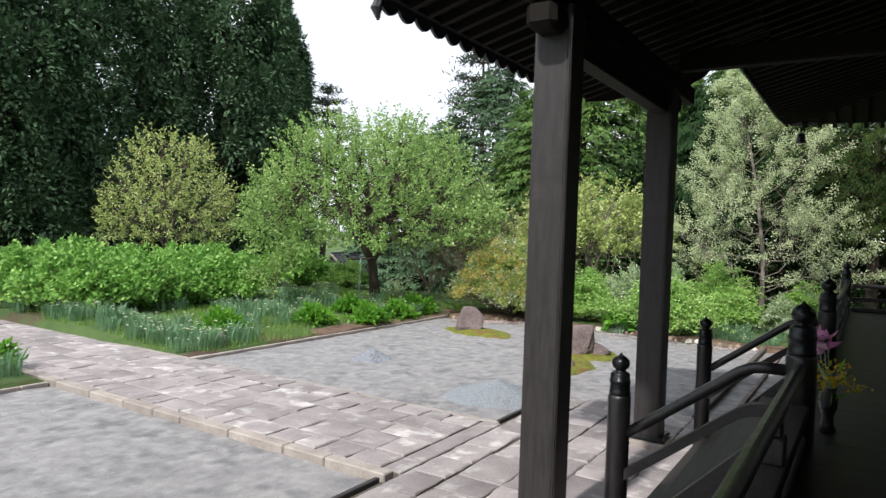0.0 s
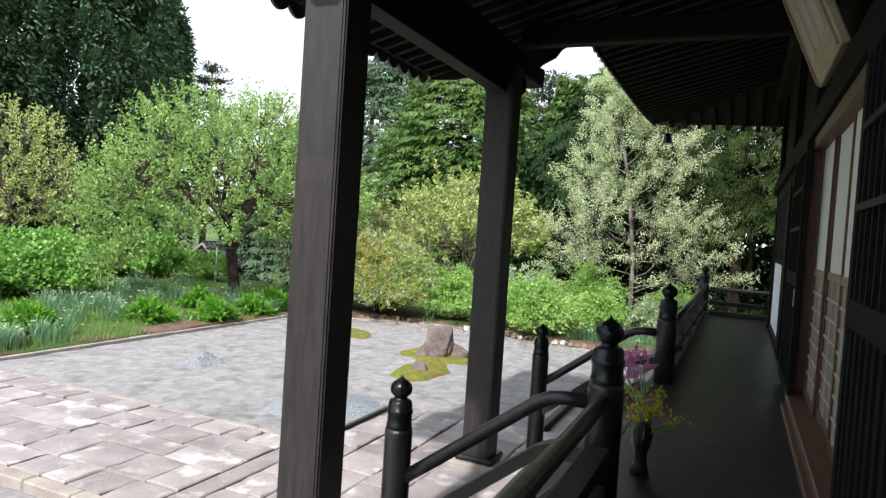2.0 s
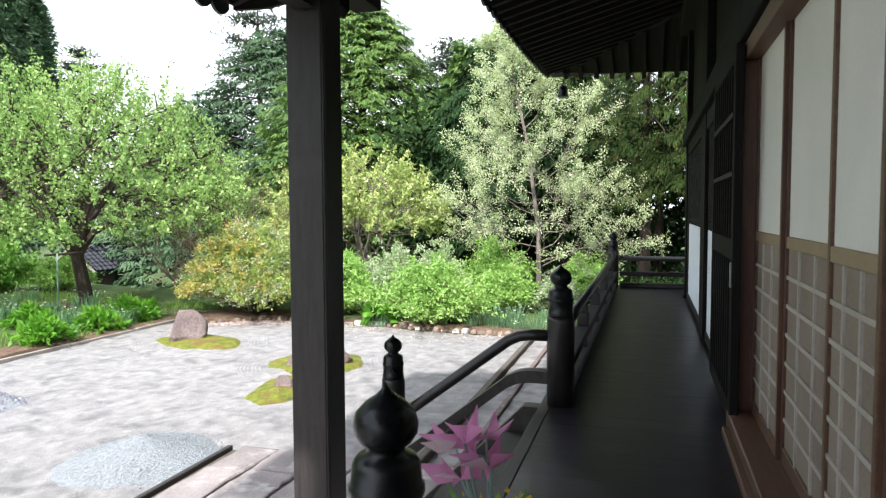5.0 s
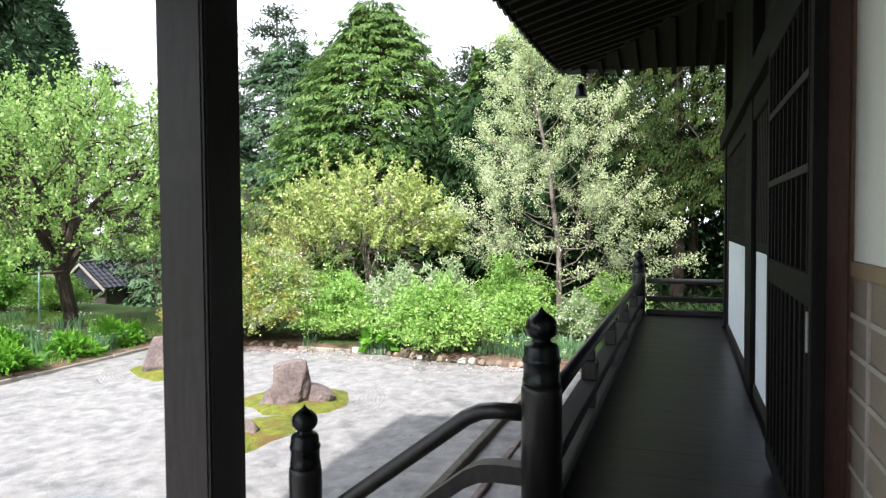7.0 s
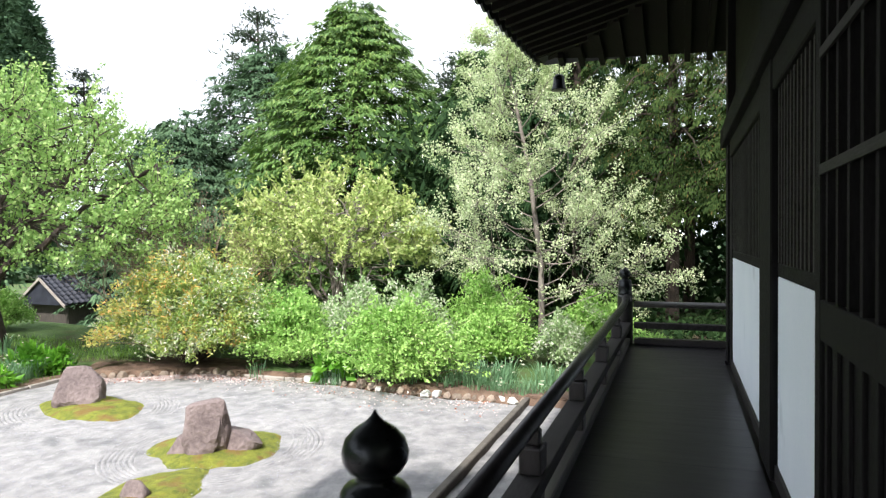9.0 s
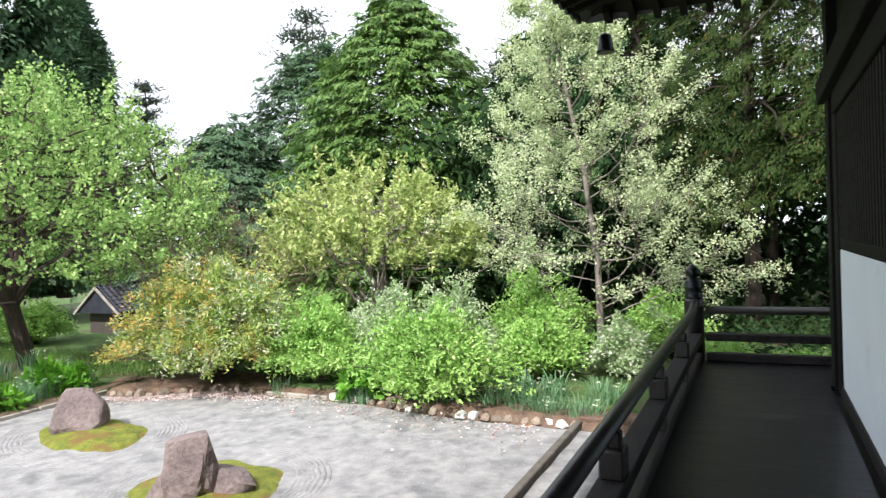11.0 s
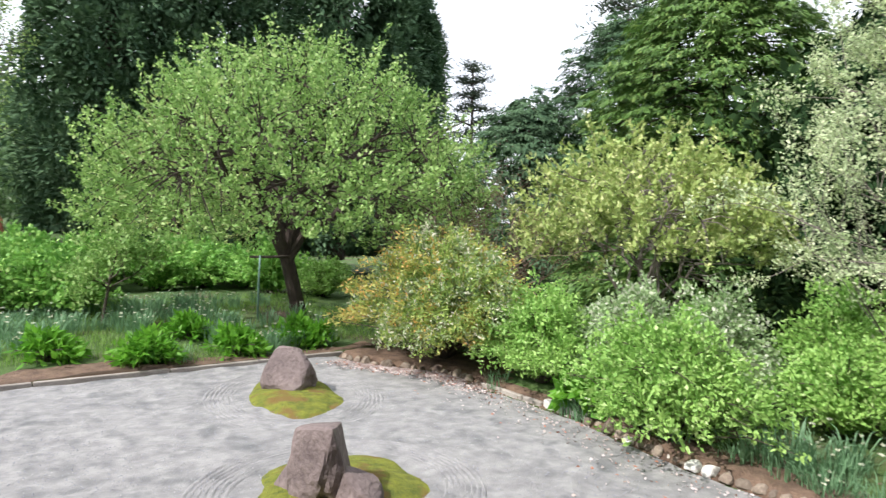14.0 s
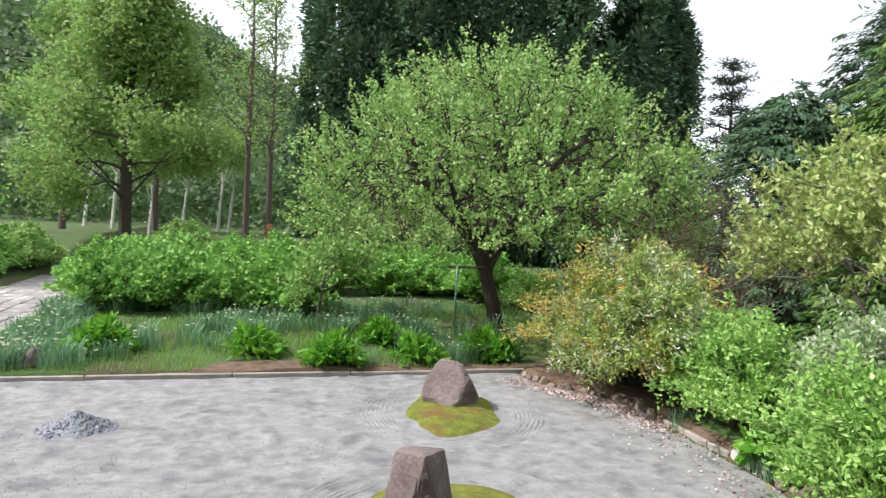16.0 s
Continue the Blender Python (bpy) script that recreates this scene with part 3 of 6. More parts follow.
stair_rail(5.09, 5.05, "dark sloping handrail with a curved top beside the stairs")
stair_rail(8.45, 8.35, "dark sloping handrail with a curved top beside the stairs")

stairs = tagged(empty("stairs"), "dark wooden steps down from the veranda to the paving", "stairs", kind="structure")
NST = 6
for i in range(1, NST):
    z = -i * (-PATH_Z) / NST
    x = -0.50 - (i - 1) * 0.215
    part("tread", box(x - 0.25, x, 5.19, 8.35, z - 0.05, z, 0.006), M_TIMBER_H, stairs)
    part("riser", box(x - 0.03, x - 0.01, 5.19, 8.35, z, z + 0.14), M_TIMBER_H, stairs)
for yy in (5.09, 8.45):
    V = [(-0.5, yy - 0.06, -0.02), (-0.5, yy - 0.06, -0.34), (-1.72, yy - 0.06, PATH_Z), (-1.54, yy - 0.06, PATH_Z + 0.22), (-0.62, yy - 0.06, -0.02)]
    V += [(a, b + 0.12, c) for a, b, c in V]
    V[2] = (-1.50, V[2][1], PATH_Z)
    V[7] = (-1.50, V[7][1], PATH_Z)
    F = [(0, 1, 2, 3, 4), (9, 8, 7, 6, 5)] + [(k, k + 5, (k + 1) % 5 + 5, (k + 1) % 5) for k in range(5)]
    raw("stringer", V, F, M_TIMBER_H, stairs)


EAVES = tagged(empty("eave_edge"), "scalloped row of dark eave tiles along the hall roof", "roof edge", kind="structure")

# ---- porch ----
PX = -2.2
def column(x, y):
    c = tagged(empty("porch_column", x, y, PATH_Z), "square dark timber porch column on a stone base", "column", "columns of the porch")
    s = 0.158
    part("base_stone", box(-0.27, 0.27, -0.27, 0.27, -0.02, 0.07, 0.012), M_KERB, c, "grey stone base")
    part("upper_base", box(-0.215, 0.215, -0.215, 0.215, 0.07, 0.13, 0.02), M_CAP, c, "dark metal shoe")
    q, g = s - 0.024, s - 0.008
    edge = [(s, -q), (s, q), (g, q), (g, g), (q, g), (q, s), (-q, s), (-q, g), (-g, g), (-g, q), (-s, q), (-s, -q), (-g, -q), (-g, -g), (-q, -g), (-q, -s), (q, -s), (q, -g), (g, -g), (g, -q)]
    bm = bmesh.new()
    lower = [bm.verts.new((u, v, 0.13)) for u, v in edge]
    upper = [bm.verts.new((u, v, 4.40)) for u, v in edge]
    for i in range(len(edge)):
        j = (i + 1) % len(edge)
        bm.faces.new((lower[i], lower[j], upper[j], upper[i]))
    bm.faces.new(upper)
    part("shaft", bm, M_TIMBER, c)
    part("bracket", box(-0.13, 0.13, -0.42, 0.42, 4.16, 4.39, 0.05), M_SOFFIT, c)
    return c


column(-2.205, 4.995)
column(-2.225, 8.305)

porch = tagged(empty("porch_roof"), "tiled porch roof over the stairs with dark rafters", "roof", kind="structure")
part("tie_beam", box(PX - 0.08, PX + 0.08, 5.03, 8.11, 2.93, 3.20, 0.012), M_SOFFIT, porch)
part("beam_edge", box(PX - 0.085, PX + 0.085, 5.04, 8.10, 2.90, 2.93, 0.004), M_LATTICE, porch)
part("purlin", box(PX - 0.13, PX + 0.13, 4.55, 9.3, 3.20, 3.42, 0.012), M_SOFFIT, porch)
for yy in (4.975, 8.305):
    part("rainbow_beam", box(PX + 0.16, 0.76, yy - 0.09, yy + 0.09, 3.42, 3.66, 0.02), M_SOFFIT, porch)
SL = 0.27
def porch_z(x):
    return 3.43 + (x + 3.60) * SL


def tiled(name, p0, along, n, up, rows, parent, mat=M_TILE, pitch=0.27, sweep=None):
    """Rows of pan and roll tiles: a scalloped, stepped sheet from the eave corner p0 along and up the slope."""
    p0, along, up = Vector(p0), Vector(along).normalized(), Vector(up)
    nrm = along.cross(up).normalized()
    if nrm.z < 0:
        nrm = -nrm
    prof = [(0.0, 0.05), (0.12, 0.075), (0.24, 0.05), (0.34, 0.012), (0.5, 0.0), (0.66, 0.0), (0.82, 0.008), (0.93, 0.03)]
    V, F = [], []
    cols = n * len(prof) + 1
    rowlen = up.length / rows
    u = up.normalized()
    for r in range(rows):
        for e, lift in ((0, 0.035), (1.06, 0.0)):
            for under_side in (0, 1):
                for i in range(cols):
                    a, b = divmod(i, len(prof))
                    s, h = prof[b]
                    q = p0 + along * ((a + s) * pitch) + u * ((r + e) * rowlen) + nrm * (h + lift - under_side * 0.022)
                    if sweep:
                        q.z += sweep((a + s) * pitch, (r + e) * rowlen)
                    V.append(tuple(q))
        o = len(V) - 4 * cols
        for i in range(cols - 1):
            F.append((o + i, o + i + 1, o + 2 * cols + i + 1, o + 2 * cols + i))
            F.append((o + cols + i, o + 3 * cols + i, o + 3 * cols + i + 1, o + cols + i + 1))
            F.append((o + i, o + cols + i, o + cols + i + 1, o + i + 1))
    return raw(name, V, F, mat, parent, "dark grey overlapping roof tiles")


tiled("roof_tiles", (-3.70, 4.50, porch_z(-3.70) + 0.10), (0, 1, 0), 18, (2.5, 0, 2.5 * SL), 9, porch)
# boarding and rafters below
def sloped(x0, x1, y0, y1, thick, lift):
    bm = bmesh.new()
    vs = []
    for x in (x0, x1):
        for y in (y0, y1):
            for dz in (0, thick):
                vs.append(bm.verts.new((x, y, porch_z(x) + lift + dz)))
    for f in [(0, 1, 3, 2), (4, 6, 7, 5), (0, 4, 5, 1), (2, 3, 7, 6), (0, 2, 6, 4), (1, 5, 7, 3)]:
        bm.faces.new([vs[i] for i in f])
    return bm


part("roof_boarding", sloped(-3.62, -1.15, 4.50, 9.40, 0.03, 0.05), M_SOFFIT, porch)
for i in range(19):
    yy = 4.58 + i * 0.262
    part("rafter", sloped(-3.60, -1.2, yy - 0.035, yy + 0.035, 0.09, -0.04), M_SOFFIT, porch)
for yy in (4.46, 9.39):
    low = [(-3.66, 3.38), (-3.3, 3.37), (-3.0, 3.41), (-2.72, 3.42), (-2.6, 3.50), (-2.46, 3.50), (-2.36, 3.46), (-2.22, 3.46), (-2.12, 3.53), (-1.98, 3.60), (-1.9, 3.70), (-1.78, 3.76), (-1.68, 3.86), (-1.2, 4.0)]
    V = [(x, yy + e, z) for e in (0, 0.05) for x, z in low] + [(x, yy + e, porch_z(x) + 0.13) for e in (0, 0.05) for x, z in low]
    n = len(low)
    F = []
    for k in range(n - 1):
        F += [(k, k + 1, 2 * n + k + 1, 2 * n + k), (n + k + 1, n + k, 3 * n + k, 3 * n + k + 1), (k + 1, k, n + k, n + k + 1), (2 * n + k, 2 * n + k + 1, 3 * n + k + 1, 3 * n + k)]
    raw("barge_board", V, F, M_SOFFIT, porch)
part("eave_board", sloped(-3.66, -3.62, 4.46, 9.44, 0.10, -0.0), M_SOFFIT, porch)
for yy, sg in ((4.43, -1), (9.47, 1)):
    for k in range(10):
        x = -3.6 + k * 0.245
        bm = lathe([(0.075, -0.03), (0.085, -0.02), (0.085, 0.05), (0.05, 0.06)], 10)
        bmesh.ops.transform(bm, matrix=Matrix.Translation((x, yy, porch_z(x) + 0.12)) @ pose(0, 0, 0, -90 * sg, 0, 0), verts=bm.verts)
        part("verge_tile", bm, M_TILE, porch)
V, F = [], []
tube_data([(-3.68, 4.48, porch_z(-3.68) + 0.02), (-3.70, 4.45, porch_z(-3.68) - 0.10), (-3.69, 4.47, porch_z(-3.68) - 0.20)], [0.035, 0.055, 0.015], 8, V, F)
raw("corner_finial", V, F, M_TILE, porch)
# hanging eave tiles with a scalloped lower edge
n = 10
low = [(0.27 * k / n, -0.02 - 0.085 * math.sin(math.pi * k / n) ** 0.7) for k in range(n + 1)]
V = [(0, y, z) for y, z in low] + [(0, y, 0.13) for y, z in low] + [(0.03, y, z) for y, z in low] + [(0.03, y, 0.13) for y, z in low]
m = n + 1
F = []
for k in range(n):
    F += [(k, m + k, m + k + 1, k + 1), (2 * m + k, 2 * m + k + 1, 3 * m + k + 1, 3 * m + k), (k, k + 1, 2 * m + k + 1, 2 * m + k), (m + k, 3 * m + k, 3 * m + k + 1, m + k + 1)]
drop = bpy.data.meshes.new("eave_tile")
drop.from_pydata(V, [], F)
drop.materials.append(M_TILE)
for k in range(18):
    ob = new("eave_tile", drop)
    ob.parent = porch
    ob.matrix_basis = pose(-3.72, 4.50 + 0.27 * k, porch_z(-3.70))
for k in range(88):
    ob = new("eave_tile", drop)
    ob.parent = EAVES
    ob.matrix_basis = pose(-1.75, -6.4 + 0.27 * k, 3.95 + 0.06 + 0.14 * max(0.0, 1 - (17.4 + 6.4 - 0.27 * k) / 3.6) ** 2) @ Matrix.Diagonal((1, 1, 0.7, 1))

# ---- main eaves ----
EX, EZ, EY = -1.63, 3.95, 17.42


def slab(bm, pts, thick):
    lo = [bm.verts.new(p) for p in pts]
    hi = [bm.verts.new((p[0], p[1], p[2] + thick)) for p in pts]
    bm.faces.new(lo[::-1])
    bm.faces.new(hi)
    for i in range(len(pts)):
        j = (i + 1) % len(pts)
        bm.faces.new((lo[i], lo[j], hi[j], hi[i]))


def soffit_z(d, s=9.0):
    """Height of the boards d in from the eave, s along it from the corner, where the eave sweeps up."""
    return EZ + 0.10 + d * 0.27 + 0.14 * max(0.0, 1 - s / 3.6) ** 2 * max(0.0, 1 - d / 2.8)


bm = bmesh.new()
slab(bm, [(EX, -6.5, soffit_z(0)), (EX, EY - 3.6, soffit_z(0)), (1.0, EY - 3.6, soffit_z(2.62)), (1.0, -6.5, soffit_z(2.62))], 0.05)
slab(bm, [(EX + 3.6, EY, soffit_z(0)), (9.0, EY, soffit_z(0)), (9.0, EY - 2.62, soffit_z(2.62)), (EX + 3.6, EY - 2.62, soffit_z(2.62))], 0.05)
for k in range(6):
    a, b = 3.6 - k * 0.6, 3.0 - k * 0.6
    slab(bm, [(EX, EY - a, soffit_z(0, a)), (EX, EY - b, soffit_z(0, b)), (EX + min(2.62, b), EY - b, soffit_z(min(2.62, b), b)), (EX + min(2.62, a), EY - a, soffit_z(min(2.62, a), a))], 0.05)
    slab(bm, [(EX + b, EY, soffit_z(0, b)), (EX + a, EY, soffit_z(0, a)), (EX + a, EY - min(2.62, a), soffit_z(min(2.62, a), a)), (EX + b, EY - min(2.62, b), soffit_z(min(2.62, b), b))], 0.05)
for i in range(78):
    yy = -6.4 + i * 0.30
    if yy > EY - 0.15:
        break
    far = min(1.0, EX + 2.62 if yy < EY - 2.62 else EX + (EY - yy))
    vs = []
    for x in (EX - 0.02, far):
        for dy in (-0.04, 0.04):
            for dz in (-0.11, 0.0):
                vs.append(bm.verts.new((x, yy + dy, soffit_z(x - EX, EY - yy) + dz)))
    for f in [(0, 1, 3, 2), (4, 6, 7, 5), (0, 4, 5, 1), (2, 3, 7, 6), (0, 2, 6, 4), (1, 5, 7, 3)]:
        bm.faces.new([vs[k] for k in f])
for i in range(30):
    xx = EX + 0.25 + i * 0.30
    near = EY - min(2.62, xx - EX)
    vs = []
    for y in (near, EY + 0.02):
        for dx in (-0.04, 0.04):
            for dz in (-0.11, 0.0):
                vs.append(bm.verts.new((xx + dx, y, soffit_z(EY - y, xx - EX) + dz)))
    for f in [(0, 1, 3, 2), (4, 6, 7, 5), (0, 4, 5, 1), (2, 3, 7, 6), (0, 2, 6, 4), (1, 5, 7, 3)]:
        bm.faces.new([vs[k] for k in f])
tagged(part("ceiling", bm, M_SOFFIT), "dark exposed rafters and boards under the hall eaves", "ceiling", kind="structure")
bm = bmesh.new()
add_box(bm, -0.06, 0.06, 0, 3.7, -0.10, 0.08, 0.01, look((EX - 0.10, EY + 0.10, EZ + 0.30), (EX + 2.6, EY - 2.6, soffit_z(2.6) - 0.08)) @ pose(0, 0, 0, -90, 0, 0))
roof = tagged(empty("roof_hall"), "broad tiled roof of the hall", "roof", kind="structure")
part("hip_rafter", bm, M_SOFFIT, roof)
tiled("roof_tiles", (EX - 0.10, -6.5, soffit_z(0) + 0.06), (0, 1, 0), 89, (1.6, 0, 1.6 * 0.42), 5, roof, sweep=lambda s, d: soffit_z(0, max(0, 23.9 - s)) - soffit_z(0))
tiled("roof_tiles", (EX - 0.10, EY + 0.06, soffit_z(0) + 0.06), (1, 0, 0), 40, (0, -1.6, 1.6 * 0.42), 5, roof, sweep=lambda s, d: soffit_z(0, max(0, s - 0.1)) - soffit_z(0))
# unseen upper roof, its ridge set high to throw shade on the wood beyond
V = [(EX - 0.05, -6.5, soffit_z(0) + 0.055), (EX - 0.05, EY + 0.03, soffit_z(0) + 0.055), (11.6, EY + 0.03, soffit_z(0) + 0.055), (11.6, -6.5, soffit_z(0) + 0.055), (5.0, -6.5, 9.8), (5.0, 13.2, 9.8)]
raw("roof_body", V, [(0, 4, 5, 1), (1, 5, 2), (2, 5, 4, 3), (0, 3, 4)], M_TILE, roof)

bell = tagged(empty("wind_bell", -1.45, 17.46, 3.70), "small dark bronze wind bell hanging at the eave corner", "bell")
part("body", lathe([(0.02, 0.24), (0.06, 0.235), (0.085, 0.2), (0.095, 0.08), (0.115, 0.02), (0.12, 0.0), (0.10, 0.0)][::-1], 16), M_CAP, bell, "", True)
tube("hanger", [(0, 0, 0.235), (0.01, 0, 0.38), (0, 0, 0.5)], 0.008, M_CAP, bell, 6)

# ---- plants: branches and leaves ----
def unit(a):
    return a / np.maximum(np.linalg.norm(a, axis=1, keepdims=True), 1e-9)


def leaves(name, P, D, length, width, mat, parent, rng, label="", fold=0.18, face=None):
    """One small folded leaf (two triangles) at every point of P, along D; face: the way that its upper side looks."""
    n = len(P)
    D = unit(D)
    S = unit(np.cross(D, rng.normal(size=(n, 3)) if face is None else face))
    N = np.cross(S, D)
    L = (length * rng.uniform(0.65, 1.3, n))[:, None]
    W = (width * rng.uniform(0.7, 1.25, n))[:, None]
    mid = P + D * L * 0.45 + N * W * fold
    V = np.stack([P, mid + S * W * 0.5, P + D * L, mid - S * W * 0.5], 1).reshape(-1, 3)
    k = np.arange(n)[:, None] * 4
    T = np.concatenate([k + np.array([[0, 1, 2]]), k + np.array([[0, 2, 3]])], 1).reshape(-1)
    me = bpy.data.meshes.new(name)
    me.vertices.add(4 * n)
    me.vertices.foreach_set("co", V.ravel())
    me.loops.add(6 * n)
    me.loops.foreach_set("vertex_index", T)
    me.polygons.add(2 * n)
    me.polygons.foreach_set("loop_start", np.arange(0, 6 * n, 3))
    me.update(calc_edges=True)
    me.materials.append(mat)
    ob = new(name, me)
    ob.parent = parent
    if label:
        ob["label"] = label
    return ob


def branch_out(rng, start, way, length, radius, depth, V, F, tips, bend=0.25, up=0.15, kids=3, spread=0.7, shrink=0.66):
    """A wandering tapered limb that forks; collects twig points for the leaves."""
    n = 4 if depth else 3
    p, d = np.array(start, float), np.array(way, float)
    pts, rad = [p.copy()], [radius]
    for i in range(n):
        d = d + rng.normal(size=3) * bend + np.array([0, 0, up])
        d /= np.linalg.norm(d)
        p = p + d * length / n
        pts.append(p.copy())
        rad.append(radius * (1 - 0.55 * (i + 1) / n))
    tube_data(pts, rad, 6 if depth > 1 else 4, V, F)
    if depth == 0:
        tips.extend([(pts[-1], d.copy()), (pts[-2], d.copy()), ((pts[-1] + pts[-2]) / 2, d.copy())])
        return
    for k in range(kids + (1 if rng.random() < 0.4 else 0)):
        at = pts[rng.integers(max(1, n - 2), n + 1)]
        side = rng.normal(size=3)
        nd = d + unit(side[None])[0] * spread * rng.uniform(0.7, 1.3)
        nd /= np.linalg.norm(nd)
        branch_out(rng, at, nd, length * shrink * rng.uniform(0.8, 1.15), radius * 0.45, depth - 1, V, F, tips, bend, up, kids, spread, shrink)
    if depth == 1:
        tips.extend((q, d.copy()) for q in pts[2:])
    tips.append((pts[-1], d.copy()))


def tree_thing(name, x, y, label, category="tree", group="", z=None):
    zz = float(ground_height(x, y)) - 0.03 if z is None else z
    return tagged(empty(name, x, y, zz), label, category, group)


def broadleaf(t, seed, height, limbs, limb_len, trunk_h, trunk_r, lean, leaf_mat, bark, per_tip, leaf, sigma, depth=2, spread=0.7, up=0.12, flat=0.5, leaf_up=0.4, shrink=0.66, kids=3):
    rng = np.random.default_rng(seed)
    V, F, tips = [], [], []
    top = np.array([lean[0], lean[1], trunk_h])
    tube_data([(0, 0, -0.1), (top[0] * 0.3, top[1] * 0.3, trunk_h * 0.35), (top[0] * 0.7, top[1] * 0.7, trunk_h * 0.7), tuple(top)], [trunk_r * 1.25, trunk_r, trunk_r * 0.9, trunk_r * 0.8], 9, V, F)
    for i in range(limbs):
        a = 2 * math.pi * (i + rng.uniform(-0.3, 0.3)) / limbs
        rise = flat * rng.uniform(0.6, 1.5)
        d = np.array([math.cos(a), math.sin(a), rise])
        d /= np.linalg.norm(d)
        branch_out(rng, top * rng.uniform(0.75, 1.0), d, limb_len * rng.uniform(0.8, 1.15), trunk_r * 0.5, depth, V, F, tips, 0.2, up, kids, spread, shrink)
    raw("trunk", V, F, bark, t)
    P = np.repeat(np.array([p for p, d in tips]), per_tip, 0)
    D = np.repeat(np.array([d for p, d in tips]), per_tip, 0)
    P = P + rng.normal(size=P.shape) * sigma
    D = D * 0.6 + rng.normal(size=D.shape) * 0.8 + np.array([0, 0, leaf_up])
    leaves("crown", P, D, leaf[0], leaf[1], leaf_mat, t, rng)
    return np.array([p for p, d in tips])


def shrub(t, seed, rx, ry, h, shoots, per, leaf, leaf_mat, sigma=0.05, droop=0.2, stem_mat=None, second=None, share=0.0, upright=0.5, start=0.3, steps=9):
    """Many arching shoots from the ground, each clothed with leaves along its outer part."""
    rng = np.random.default_rng(seed)
    V, F, C, O, which = [], [], [], [], []
    ph = rng.uniform(0, 6.28, 3)
    for i in range(shoots):
        a = rng.uniform(0, 2 * math.pi)
        r = math.sqrt(rng.uniform(0.02, 1))
        edge = 1 + 0.16 * math.sin(2 * a + ph[0]) + 0.12 * math.sin(5 * a + ph[1])
        zt = h * (1 - 0.62 * r ** 2.4) * rng.uniform(0.72, 1.18) * (1 + 0.14 * math.sin(3 * a + ph[2]))
        ex, ey = math.cos(a) * rx * r * edge, math.sin(a) * ry * r * edge
        w = rng.normal(size=3) * np.array([rx, ry, h * 0.3]) * 0.07
        pts = []
        for k in range(steps + 1):
            f = k / steps
            pts.append(np.array([ex * f ** 1.2, ey * f ** 1.2, -0.03 + zt * (math.sin(f * math.pi * 0.5 * (1 + droop * r)) / math.sin(math.pi * 0.5 * min(1, 1 + droop * r)))]) + w * math.sin(f * 3))
        if i % 4 == 0:
            tube_data(pts[::3], [0.014, 0.011, 0.008, 0.004][:len(pts[::3])], 4, V, F)
        kind = rng.random() < share
        for k in range(int(start * steps), steps + 1):
            C.append(pts[k])
            d = pts[k] - pts[k - 1]
            O.append(d / max(np.linalg.norm(d), 1e-6))
            which.append(kind)
    raw("stem", V, F, stem_mat or M_BARK, t)
    C, O, which = np.array(C), np.array(O), np.array(which)
    for mat, pick in ((leaf_mat, ~which), (second, which)):
        if mat is None or not pick.any():
            continue
        P = np.repeat(C[pick], per, 0) + rng.normal(size=(int(pick.sum()) * per, 3)) * sigma
        D = np.repeat(O[pick], per, 0) * 0.7 + rng.normal(size=P.shape) * 0.75 + np.array([0, 0, upright * 0.6])
        P[:, 2] = np.maximum(P[:, 2], 0.02)
        leaves("foliage", P, D, leaf[0], leaf[1], mat, t, rng)


